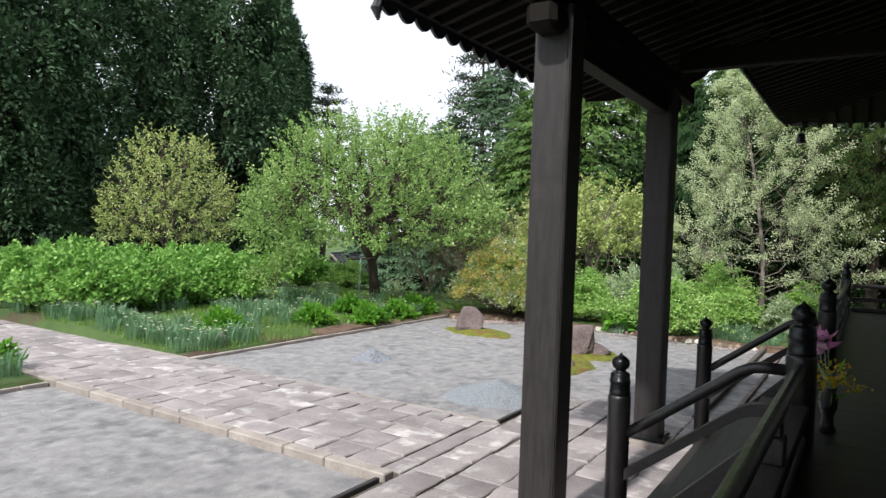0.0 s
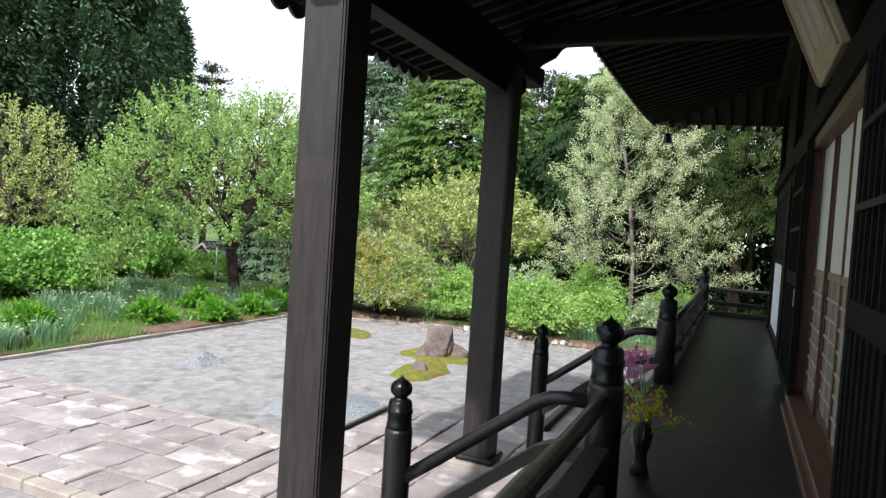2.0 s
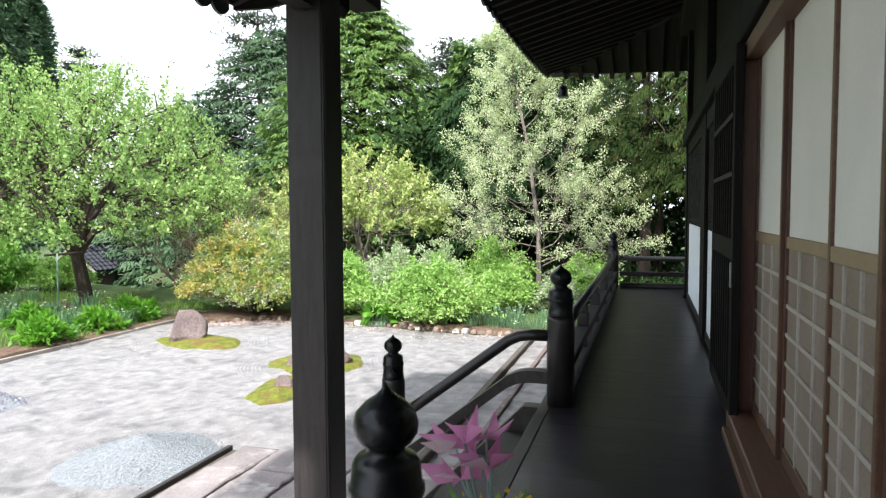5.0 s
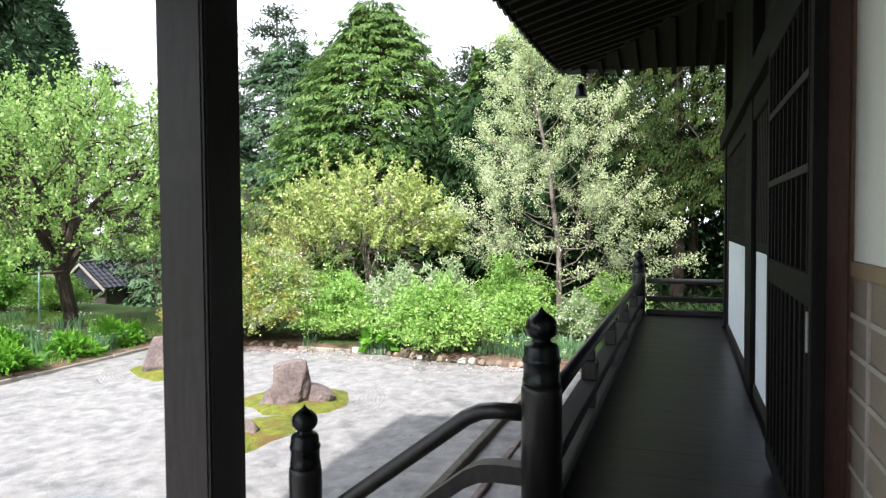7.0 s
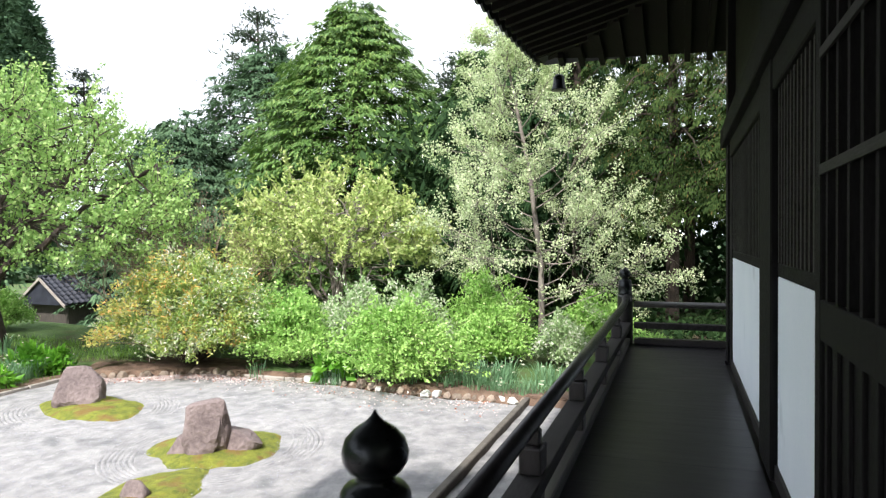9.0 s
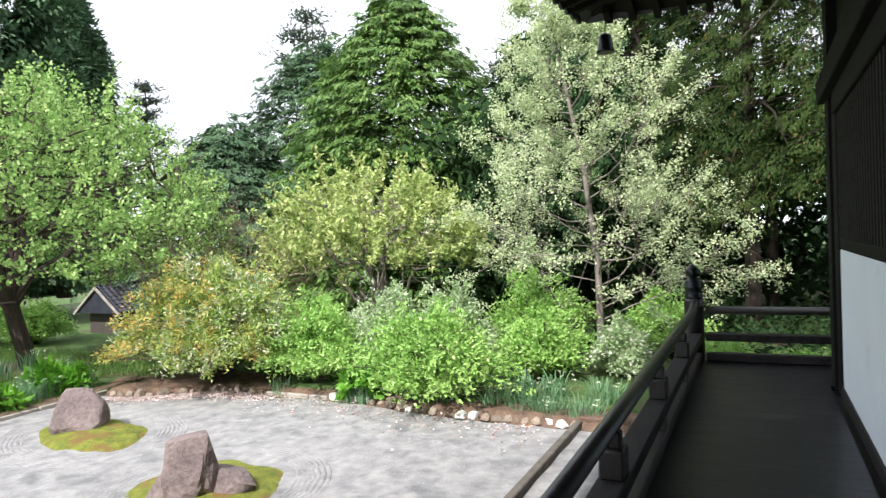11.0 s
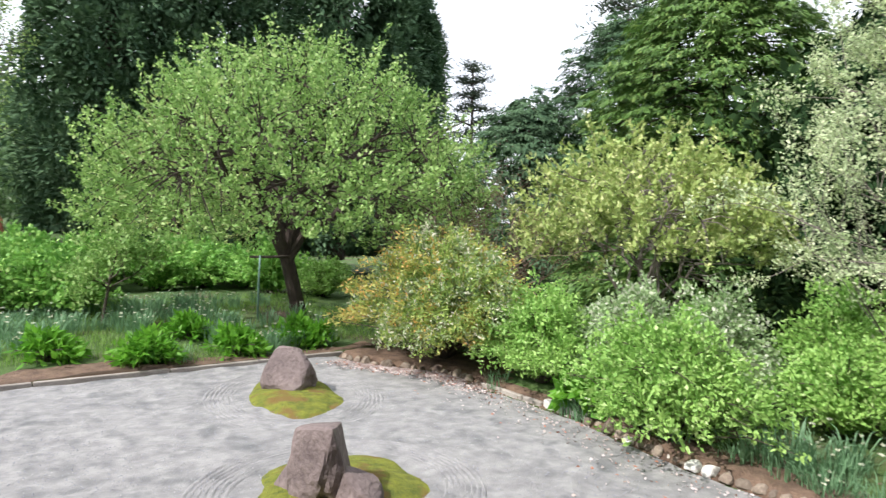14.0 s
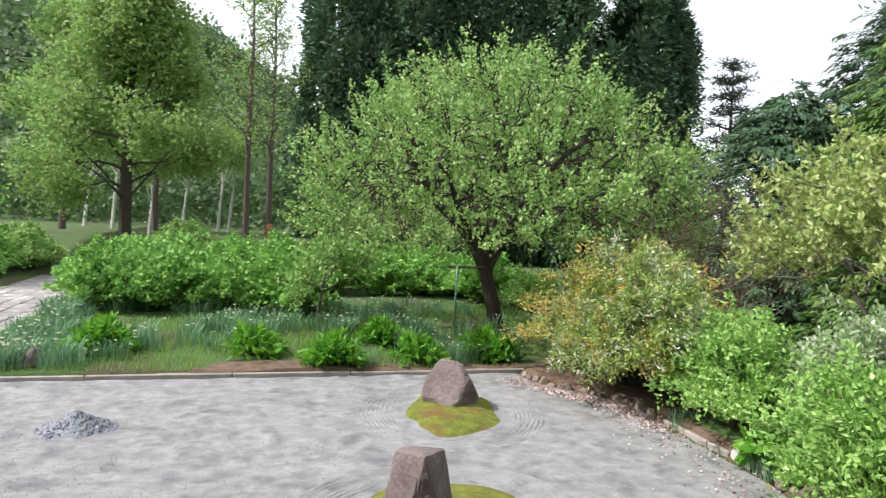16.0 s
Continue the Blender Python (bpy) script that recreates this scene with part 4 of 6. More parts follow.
def conifer(t, seed, height, radius, lumps, per, size, leaf, mat, bark, power=1.8, low=0.1, squash=(1.0, 0.8, 0.5), droop=0.4, trunk_r=0.28, shell=0.35, waves=5, rag=0.10, loose=0.35):
    """A trunk with limbs; foliage in many rounded tufts whose sprays face outwards and up."""
    rng = np.random.default_rng(seed)
    V, F = [], []
    tube_data([(0, 0, -0.2), (0.05, 0.02, height * 0.3), (0.0, 0.05, height * 0.65), (0.0, 0.0, height * 0.98)], [trunk_r * 1.2, trunk_r, trunk_r * 0.6, 0.03], 8, V, F)
    u = low + (1 - low) * rng.uniform(0, 1, lumps) ** 1.1
    a = rng.uniform(0, 2 * math.pi, lumps)
    wave = 1 + 0.10 * np.sin(waves * a + 9 * u) + 0.08 * np.sin(17 * u + 2 * a) + rng.normal(size=lumps) * rag
    R = radius * np.clip(1 - ((u - low) / (1 - low)) ** power, 0.03, 1) ** 0.75 * wave * (1 - shell * rng.random(lumps) ** 2)
    C = np.stack([np.cos(a) * R, np.sin(a) * R, u * height - 0.08 * R], 1)
    for i in range(0, lumps, max(1, lumps // 60)):
        e = C[i]
        tube_data([(0, 0, e[2] + 0.05 * R[i]), tuple(e * np.array([0.5, 0.5, 1]) + np.array([0, 0, 0.06 * R[i]])), tuple(e)], [0.06, 0.04, 0.015], 4, V, F)
    raw("trunk", V, F, bark, t)
    out = np.stack([np.cos(a), np.sin(a), np.zeros(lumps)], 1)
    tan = np.stack([-np.sin(a), np.cos(a), np.zeros(lumps)], 1)
    v = unit((rng.normal(size=(lumps, per, 3)) + np.array([0.75, 0, 0.45])).reshape(-1, 3)).reshape(lumps, per, 3)
    v = v * (0.45 + 0.55 * rng.random((lumps, per, 1)) ** 0.5)
    s = size * rng.uniform(0.6, 1.3, (lumps, 1, 1))
    off = out[:, None] * v[:, :, :1] * squash[0] + tan[:, None] * v[:, :, 1:2] * squash[1] + np.array([0, 0, 1.0]) * v[:, :, 2:] * squash[2]
    off = off - np.array([0, 0, 1.0]) * droop * np.maximum(0, v[:, :, :1]) ** 2 * 0.6
    P = C[:, None] + off * s
    D = off + out[:, None] * 0.35 - np.array([0, 0, droop]) + rng.normal(size=P.shape) * 0.35
    face = unit(off.reshape(-1, 3)) + np.array([0, 0, 0.5]) + rng.normal(size=(lumps * per, 3)) * loose
    leaves("crown", P.reshape(-1, 3), D.reshape(-1, 3), leaf[0], leaf[1], mat, t, rng, face=face)


def layered_conifer(t, seed, height, radius, boughs, fans, per, leaf, mat, bark, power=1.6, low=0.08, droop=0.5, trunk_r=0.25, fan=(0.85, 0.5), rag=0.22, inner=0.45, jitter=0.12):
    """A conifer of drooping boughs: each carries flat fans of sprays, so that lit tops lie over dark gaps."""
    rng = np.random.default_rng(seed)
    V, F, C, O, L = [], [], [], [], []
    tube_data([(0, 0, -0.2), (0.05, 0.02, height * 0.3), (0.0, 0.05, height * 0.65), (0.0, 0.0, height * 0.985)], [trunk_r * 1.2, trunk_r, trunk_r * 0.6, 0.03], 8, V, F)
    for i in range(boughs):
        u = low + (1 - low) * (i + rng.random()) / boughs
        a = i * 2.39996 + rng.normal() * 0.25
        r = radius * max(0.05, 1 - ((u - low) / (1 - low)) ** power) ** 0.8 * (1 + rng.normal() * rag * 0.6)
        way = np.array([math.cos(a), math.sin(a), 0])
        root = np.array([0, 0, u * height])
        rise = 0.10 * r
        pts = [root + way * r * f + np.array([0, 0, rise * math.sin(f * math.pi) - droop * 0.32 * r * f ** 2]) for f in (0, 0.35, 0.7, 1.0)]
        if i % 3 == 0:
            tube_data(pts, [0.05, 0.035, 0.022, 0.008], 4, V, F)
        for k in range(fans):
            f = inner + (1 - inner) * math.sqrt(rng.random())
            side = np.array([-way[1], way[0], 0])
            c = root + way * r * f + side * rng.normal() * 0.22 * r * f + np.array([0, 0, rise * math.sin(f * math.pi) - droop * 0.32 * r * f ** 2 + rng.normal() * jitter])
            C.append(c)
            w = way + side * rng.normal() * 0.5
            O.append(w / np.linalg.norm(w))
            L.append(rng.uniform(0.6, 1.3) * (0.55 + 0.45 * min(1.0, r / 1.5)))
    raw("trunk", V, F, bark, t)
    C, O, L = np.array(C), np.array(O), np.array(L)[:, None, None]
    n = len(C)
    T = np.stack([-O[:, 1], O[:, 0], np.zeros(n)], 1)
    g = rng.random((n, per, 1)) ** 0.7
    q = rng.normal(size=(n, per, 1)) * 0.5 * (1.15 - g)
    P = C[:, None] + (O[:, None] * g * fan[0] + T[:, None] * q * fan[1] * 2) * L
    P[:, :, 2] += (-droop * 0.55 * (g ** 1.6) * fan[0] * L - 0.25 * np.abs(q) * fan[1] * L)[:, :, 0] + rng.normal(size=(n, per)) * 0.035
    D = O[:, None] * 0.8 + T[:, None] * q * 1.4 + np.array([0, 0, -1.0]) * droop * (0.4 + g) + rng.normal(size=P.shape) * 0.22
    face = np.array([0, 0, 1.0]) + O[:, None] * 0.55 * droop + rng.normal(size=P.shape) * 0.28
    leaves("crown", P.reshape(-1, 3), D.reshape(-1, 3), leaf[0], leaf[1], mat, t, rng, face=face.reshape(-1, 3))


def blades(t, seed, n, radius, length, width, mat, name="blades", arch=0.6):
    """Arching strap leaves from one clump: three-segment strips."""
    rng = np.random.default_rng(seed)
    V, F = [], []
    for i in range(n):
        a, r = rng.uniform(0, 2 * math.pi), radius * math.sqrt(rng.random())
        b = np.array([math.cos(a) * r, math.sin(a) * r, -0.02])
        o = np.array([math.cos(a), math.sin(a), 0]) * rng.uniform(0.05, 1) * arch + rng.normal(size=3) * np.array([0.15, 0.15, 0])
        L = length * rng.uniform(0.6, 1.2)
        s = np.array([-o[1], o[0], 0]) + rng.normal(size=3) * 0.05
        s = s / max(np.linalg.norm(s), 1e-6) * width
        k = len(V)
        for f, w, z in ((0, 1, 0), (0.4, 1, 0.55), (0.75, 0.8, 0.85), (1.0, 0.1, 0.9)):
            c = b + o * L * f * f + np.array([0, 0, L * z])
            V += [tuple(c - s * w), tuple(c + s * w)]
        for j in range(3):
            F.append((k + 2 * j, k + 2 * j + 1, k + 2 * j + 3, k + 2 * j + 2))
    return raw(name, V, F, mat, t)


def put(ob, x, y, rz, s, z=None):
    zz = float(ground_height(x, y)) - 0.02 if z is None else z
    c = copy_thing(ob, pose(x, y, zz, 0, 0, rz))
    c.scale = (s, s, s * random.uniform(0.9, 1.1))
    return c


def dome_tree(t, seed, fork, reach_x, reach_y, low, top, limbs, radius, shoots, nodes, per, leaf, leaf_mat, bark, drop=2.6):
    """A spreading old tree: leaning trunk, long limbs, and leafy shoots that fill a wide dome."""
    rng = np.random.default_rng(seed)
    V, F, bones, joints = [], [], [], []
    fork = np.array(fork, float)
    tube_data([(0, 0, -0.15), tuple(fork * np.array([0.25, 0.25, 0.3])), tuple(fork * np.array([0.75, 0.7, 0.7])), tuple(fork)], [radius * 1.35, radius * 1.05, radius, radius * 0.95], 10, V, F)
    for i in range(limbs):
        a = 2 * math.pi * (i + rng.uniform(-0.25, 0.25)) / limbs
        r = rng.uniform(0.55, 0.92) if i % 3 else rng.uniform(0.1, 0.4)
        end = np.array([math.cos(a) * reach_x * r, math.sin(a) * reach_y * r, top - drop * r ** 3 - rng.uniform(0.5, 1.6)])
        start = fork * np.array([1, 1, rng.uniform(0.82, 1.0)])
        pts = []
        for k in range(8):
            f = k / 7
            p = start + (end - start) * np.array([f, f, f ** 0.75]) + rng.normal(size=3) * 0.11 * math.sin(f * math.pi)
            pts.append(p)
        tube_data(pts, [radius * 0.62 * (1 - 0.85 * k / 7) for k in range(8)], 6, V, F)
        bones.extend(pts[2:])
        for k in (3, 4, 5, 6):
            for _ in range(2):
                d = rng.normal(size=3) * np.array([1, 1, 0.5]) + (end - start) * 0.12
                d = d / np.linalg.norm(d) * rng.uniform(0.8, 1.7)
                q = [pts[k], pts[k] + d * 0.5 + rng.normal(size=3) * 0.08, pts[k] + d]
                tube_data(q, [radius * 0.24, radius * 0.15, radius * 0.06], 5, V, F)
                bones.extend(q[1:])
    bones = np.array(bones)
    C, O = [], []
    for i in range(shoots):
        a = rng.uniform(0, 2 * math.pi)
        r = math.sqrt(rng.uniform(0, 1))
        roof = top - drop * r ** 3 + 0.28 * math.sin(3 * a + 4 * r) + 0.2 * math.sin(7 * a)
        floor = low + 0.25 * math.sin(5 * a + 2) + 0.7 * max(0.0, 0.35 - r)
        f = 1 - rng.uniform(0, 1) ** 1.5 if r < 0.75 else rng.uniform(0, 1)
        p = np.array([math.cos(a) * reach_x * r, math.sin(a) * reach_y * r, floor + (roof - 0.5 - floor) * f])
        b = bones[np.argmin(((bones - p) ** 2).sum(1))]
        d = np.array([math.cos(a) * r * 0.9, math.sin(a) * r * 0.9, 0.25 + 0.9 * f]) + rng.normal(size=3) * 0.35
        d = d / np.linalg.norm(d)
        L = rng.uniform(0.35, 0.8)
        if i % 2 == 0:
            tube_data([b, (b + p) / 2 + np.array([0, 0, 0.08]), p, p + d * L], [0.018, 0.013, 0.009, 0.004], 4, V, F)
        for k in range(nodes):
            C.append(p + d * L * k / (nodes - 1) + rng.normal(size=3) * 0.02)
            O.append(d)
    raw("trunk", V, F, bark, t)
    C, O = np.array(C), np.array(O)
    P = np.repeat(C, per, 0) + rng.normal(size=(len(C) * per, 3)) * 0.045
    D = np.repeat(O, per, 0) * 0.4 + rng.normal(size=P.shape) * 0.75 + np.array([0, 0, 0.25])
    leaves("crown", P, D, leaf[0], leaf[1], leaf_mat, t, rng)


# ---- trees ----
t = tree_thing("fruit_tree", -14.2, 17.95, "spreading fruit tree in fresh green leaf with a leaning trunk")
dome_tree(t, 11, (0.1, -0.42, 1.5), 4.05, 4.55, 1.95, 6.3, 13, 0.165, 1350, 7, 5, (0.09, 0.064), L_BRIGHT, M_BARK_D)
t = tree_thing("sapling", -15.0, 13.9, "small crooked sapling in fresh leaf before the hedge", "tree")
broadleaf(t, 13, 2, 6, 0.75, 1.0, 0.035, (0.1, 0.12), L_BRIGHT, M_BARK, 9, (0.10, 0.06), 0.13, depth=2, spread=0.8, up=0.12, flat=0.7)
t = tree_thing("silver_leaf_tree", -2.70, 22.4, "slender tree with pale silvery-white young leaves", z=-1.40)
rng = np.random.default_rng(5)
V, F, tips = [], [], []
tube_data([(0, 0, -0.1), (-0.02, 0, 2.2), (-0.30, 0.05, 4.4), (-0.75, 0.1, 6.6), (-1.05, 0.1, 8.2)], [0.085, 0.064, 0.048, 0.03, 0.012], 8, V, F)
for i in range(58):
    h = 0.95 + 6.85 * (i / 57) ** 1.15
    c = np.array([-0.02 - 1.0 * max(0, h - 2.2) ** 1.3 / 10.3, 0.03, h])
    a = i * 2.4
    reach = 4.05 * max(0.0, 1 - (h - 1.2) / 7.0) ** 0.82 * (0.8 + 0.4 * rng.random()) + 0.30
    d = np.array([math.cos(a), math.sin(a), 0.16 + 0.13 * h / 3])
    branch_out(rng, c, d / np.linalg.norm(d), reach * 0.60, 0.018, 1, V, F, tips, 0.2, 0.08, 5, 0.8, 0.6)
raw("trunk", V, F, M_BARK_P, t)
P = np.repeat(np.array([p for p, d in tips]), 44, 0)
P = P + rng.normal(size=P.shape) * 0.075
D = rng.normal(size=P.shape) + np.array([0, 0, 0.5])
leaves("crown", P, D, 0.058, 0.038, L_SILVER, t, rng, face=np.array([0, -0.25, 1.0]) + rng.normal(size=P.shape) * 0.6)

t = tree_thing("yellow_green_tree", -8.6, 23.3, "low many-stemmed tree with yellow-green spring leaves", z=-1.7)
dome_tree(t, 21, (0.1, 0.0, 0.7), 2.75, 2.3, 2.55, 4.95, 13, 0.075, 400, 6, 7, (0.125, 0.07), L_YELLOW, M_BARK_P, drop=1.3)
t = tree_thing("bare_shrub", -11.7, 20.9, "leafless brown shrub with many fine twigs", "shrub")
broadleaf(t, 31, 3, 18, 1.75, 0.35, 0.06, (0, 0), L_BROWN, M_TWIG, 4, (0.05, 0.025), 0.1, depth=3, spread=0.5, up=0.16, flat=1.0, shrink=0.68, kids=2)
t = tree_thing("bare_shrub", -10.8, 21.3, "leafless brown shrub with many fine twigs", "shrub")
broadleaf(t, 33, 3, 11, 1.3, 0.3, 0.045, (0, 0), L_BROWN, M_TWIG, 4, (0.05, 0.025), 0.1, depth=3, spread=0.5, up=0.12, flat=0.8, shrink=0.68, kids=2)
t = tree_thing("bare_shrub", -14.9, 22.3, "leafless brown shrub with many fine twigs", "shrub")
broadleaf(t, 35, 3, 12, 1.3, 0.3, 0.045, (0, 0), L_BROWN, M_TWIG, 4, (0.05, 0.025), 0.1, depth=3, spread=0.5, up=0.14, flat=0.9, shrink=0.68, kids=2)
t = tree_thing("fruit_tree", -27.5, 19.3, "yellow-green young tree with upright shoots behind the hedge")
dome_tree(t, 41, (0.0, -0.1, 0.9), 2.6, 2.9, 1.3, 6.7, 11, 0.10, 520, 6, 4, (0.12, 0.07), L_YELLOW, M_BARK, drop=2.8)

CONES = [(-42.9, 39.2, 21.5, 3.3), (-41.9, 33.8, 28, 5.0), (-45.2, 29.3, 31, 5.6), (-44.8, 23.6, 30, 5.2), (-43.6, 19.4, 27, 3.9)]
for i, (x, y, h, r) in enumerate(CONES):
    t = tree_thing("cedar_tree", x, y, "huge dark green cedar with a dense rounded outline", group="cedars behind the garden", z=-1.6)
    conifer(t, 100 + i, h, r, 520, 110, 1.3, (0.42, 0.19), L_CEDAR, M_BARK_D, power=3.6, low=0.06, squash=(0.75, 0.6, 1.1), droop=0.2, trunk_r=0.55, shell=0.3, rag=0.06, loose=0.16)
t = tree_thing("cypress_tree", -12.6, 32.6, "large bright green cypress with layered drooping sprays", z=-3.0)
layered_conifer(t, 120, 14.0, 4.5, 420, 9, 36, (0.24, 0.075), L_CYPRESS, M_BARK_D, power=3.0, low=0.04, droop=0.6, trunk_r=0.3, fan=(0.7, 0.36), rag=0.25, inner=0.55, jitter=0.4)
for i, (x, y, h, r, lab) in enumerate([(-22.6, 33.4, 9.8, 4.3, "dark green conifer beside the cypress"), (-20.0, 37.2, 14.0, 5.2, "dark green conifer beside the cypress"),
                                       (-8.6, 37.0, 12.5, 3.0, "dark conifer behind the garden trees"), (-4.6, 33.5, 14.0, 3.2, "dark conifer behind the garden trees")]):
    t = tree_thing("conifer", x, y, lab, "tree", "conifers at the garden edge", z=-2.8 if x < -7 else -1.4)
    layered_conifer(t, 130 + i, h, r, 240, 7, 32, (0.28, 0.085), L_CEDAR if i < 2 else L_CYPRESS, M_BARK_D, power=2.4 if i < 2 else 1.4, low=0.06, droop=0.55, trunk_r=0.22, fan=(0.8, 0.42), jitter=0.35)
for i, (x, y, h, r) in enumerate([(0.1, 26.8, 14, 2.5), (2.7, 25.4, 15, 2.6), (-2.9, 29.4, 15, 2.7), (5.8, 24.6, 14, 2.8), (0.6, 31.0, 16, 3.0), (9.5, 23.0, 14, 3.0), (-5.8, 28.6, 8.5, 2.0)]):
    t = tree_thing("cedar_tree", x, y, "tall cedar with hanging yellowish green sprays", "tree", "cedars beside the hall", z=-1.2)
    # front trees take L_CEDAR_Y, the rest the shade-darkened L_SHADE
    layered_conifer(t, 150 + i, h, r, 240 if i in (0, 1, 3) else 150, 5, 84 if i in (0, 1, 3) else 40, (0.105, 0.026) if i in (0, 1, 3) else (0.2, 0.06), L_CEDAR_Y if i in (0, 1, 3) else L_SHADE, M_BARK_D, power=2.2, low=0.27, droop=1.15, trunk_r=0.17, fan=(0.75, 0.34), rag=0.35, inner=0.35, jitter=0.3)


def open_pine(x, y, h, seed, r, z0, lab):
    t = tree_thing("pine_tree", x, y, lab, "tree", "tall pines beyond the garden", z=z0)
    rng = np.random.default_rng(seed)
    V, F = [], []
    tube_data([(0, 0, 0), (0.2, 0, h * 0.5), (0, 0.1, h)], [0.3, 0.2, 0.05], 7, V, F)
    C, O = [], []
    for i in range(20):
        z = h * (0.58 + 0.42 * (i // 3) / 6)
        a = i * 2.4 + rng.uniform(-0.4, 0.4)
        L = r * (1.15 - 0.75 * (i / 19)) * rng.uniform(0.6, 1.2)
        e = np.array([math.cos(a) * L, math.sin(a) * L, z + 0.12 * L])
        tube_data([(0, 0, z - 0.2), (e[0] * 0.5, e[1] * 0.5, z), tuple(e)], [0.09, 0.06, 0.02], 4, V, F)
        for f in (0.55, 0.75, 0.95):
            C.append(np.array([e[0] * f, e[1] * f, z + 0.12 * L * f]))
            O.append(np.array([math.cos(a), math.sin(a), 0.2]))
    raw("trunk", V, F, M_BARK_D, t)
    C, O = np.array(C), np.array(O)
    P = np.repeat(C, 55, 0) + rng.normal(size=(len(C) * 55, 3)) * np.array([0.5, 0.5, 0.13])
    D = np.repeat(O, 55, 0) * 0.4 + rng.normal(size=P.shape) * 0.7
    leaves("crown", P, D, 0.4, 0.10, L_PINE, t, rng)


open_pine(-23.9, 41.8, 16.7, 7, 2.9, -2.0, "tall dark pine with open layered branches")
open_pine(-43.5, 47.0, 16.0, 8, 2.6, -2.0, "distant pine with a flat-layered crown")
open_pine(-12.0, 44.3, 13.4, 9, 2.2, -2.0, "distant pine with a flat-layered crown")

def leader_tree(t, seed, height, first, reach, limbs, radius, leaf_mat, bark, per, leaf, sig, top=0.2):
    """A tree with one straight leader and rising side limbs all the way up."""
    rng = np.random.default_rng(seed)
    V, F, tips = [], [], []
    tube_data([(0, 0, -0.1), (0.1, 0, height * 0.3), (-0.1, 0.1, height * 0.7), (0, 0, height)], [radius * 1.2, radius, radius * 0.55, 0.02], 8, V, F)
    for i in range(limbs):
        f = i / (limbs - 1)
        a = i * 2.4 + rng.uniform(-0.3, 0.3)
        d = np.array([math.cos(a), math.sin(a), 0.35 + 0.7 * f])
        L = reach * (1 - (1 - top) * f ** 1.4) * rng.uniform(0.75, 1.15)
        branch_out(rng, (0, 0, first + (height - first) * f * 0.97), d / np.linalg.norm(d), L * 0.55, radius * 0.3, 2, V, F, tips, 0.2, 0.06, 3, 0.75, 0.62)
    raw("trunk", V, F, bark, t)
    P = np.repeat(np.array([p for p, d in tips]), per, 0)
    P = P + rng.normal(size=P.shape) * sig
    leaves("crown", P, rng.normal(size=P.shape) + np.array([0, 0, 0.3]), leaf[0], leaf[1], leaf_mat, t, rng)


t = tree_thing("deciduous_tree", -32.5, 6.9, "tall tree in pale spring leaf with a dark trunk")
leader_tree(t, 61, 14, 2.8, 5.2, 40, 0.24, L_SPRING, M_BARK_D, 30, (0.2, 0.13), 0.36)
for i, (x, y, h) in enumerate([(-37.5, 12.0, 15.0), (-39.0, 13.2, 14.0), (-41.0, 7.0, 12.0), (-40.0, 2.5, 12.0)]):
    t = tree_thing("thin_tree", x, y, "thin upright tree with sparse young leaves", "tree", "thin trees at the wood edge")
    leader_tree(t, 70 + i, h, 4.5, 3.4, 22, 0.16, L_SPRING, M_BARK, 2 if i < 2 else 8, (0.18, 0.11), 0.3)
for i, (x, y) in enumerate([(-44.0, 6.2), (-45.5, 8.0), (-44.5, 10.2), (-46.0, 10.8), (-43.0, 4.4), (-47.0, 2.0)]):
    t = tree_thing("birch", x, y, "pale-barked slender birch at the wood edge", "tree", "birches")
    broadleaf(t, 90 + i, 7, 6, 1.8, 3.6, 0.09, (0.4 * (-1) ** i, 0.3), L_SPRING, M_ROCK_W, 9, (0.22, 0.13), 0.35, depth=2, spread=0.6, up=0.3, flat=1.3)
t = tree_thing("broadleaf_shrub", -23.5, 3.0, "dark-leaved small tree beside the path", "tree")
broadleaf(t, 81, 3.5, 8, 1.1, 1.4, 0.08, (0, 0), L_HOSTA, M_BARK_D, 14, (0.12, 0.07), 0.2, depth=2, spread=0.7, up=0.1, flat=0.5)

# far wooded slope and the wood that closes the view
xs, ys = np.arange(-260, -58, 6.0), np.arange(-150, 120, 6.0)
X, Y = np.meshgrid(xs, ys)
Z = -2 + 44 * smooth01((-62 - X) / 120) * smooth01((60 - Y) / 70) + 3.0 * np.sin(X * 0.11) * np.cos(Y * 0.09)
n = len(xs)
tagged(raw("backdrop", np.stack([X.ravel(), Y.ravel(), Z.ravel()], 1).tolist(), [(j * n + i, j * n + i + 1, (j + 1) * n + i + 1, (j + 1) * n + i) for j in range(len(ys) - 1) for i in range(n - 1)], M_HILL, None, "", True),
       "green wooded hillside in the distance", "hill", kind="structure")


def woods(name, seed, spots, mat, per, leaf, sig, lab):
    rng = np.random.default_rng(seed)
    C = np.array(spots)
    P = np.repeat(C, per, 0) + rng.normal(size=(len(C) * per, 3)) * np.array(sig)
    D = rng.normal(size=P.shape) + np.array([0, 0, 0.2])
    return tagged(leaves(name, P, D, leaf[0], leaf[1], mat, None, rng), lab, "woods", kind="stuff")


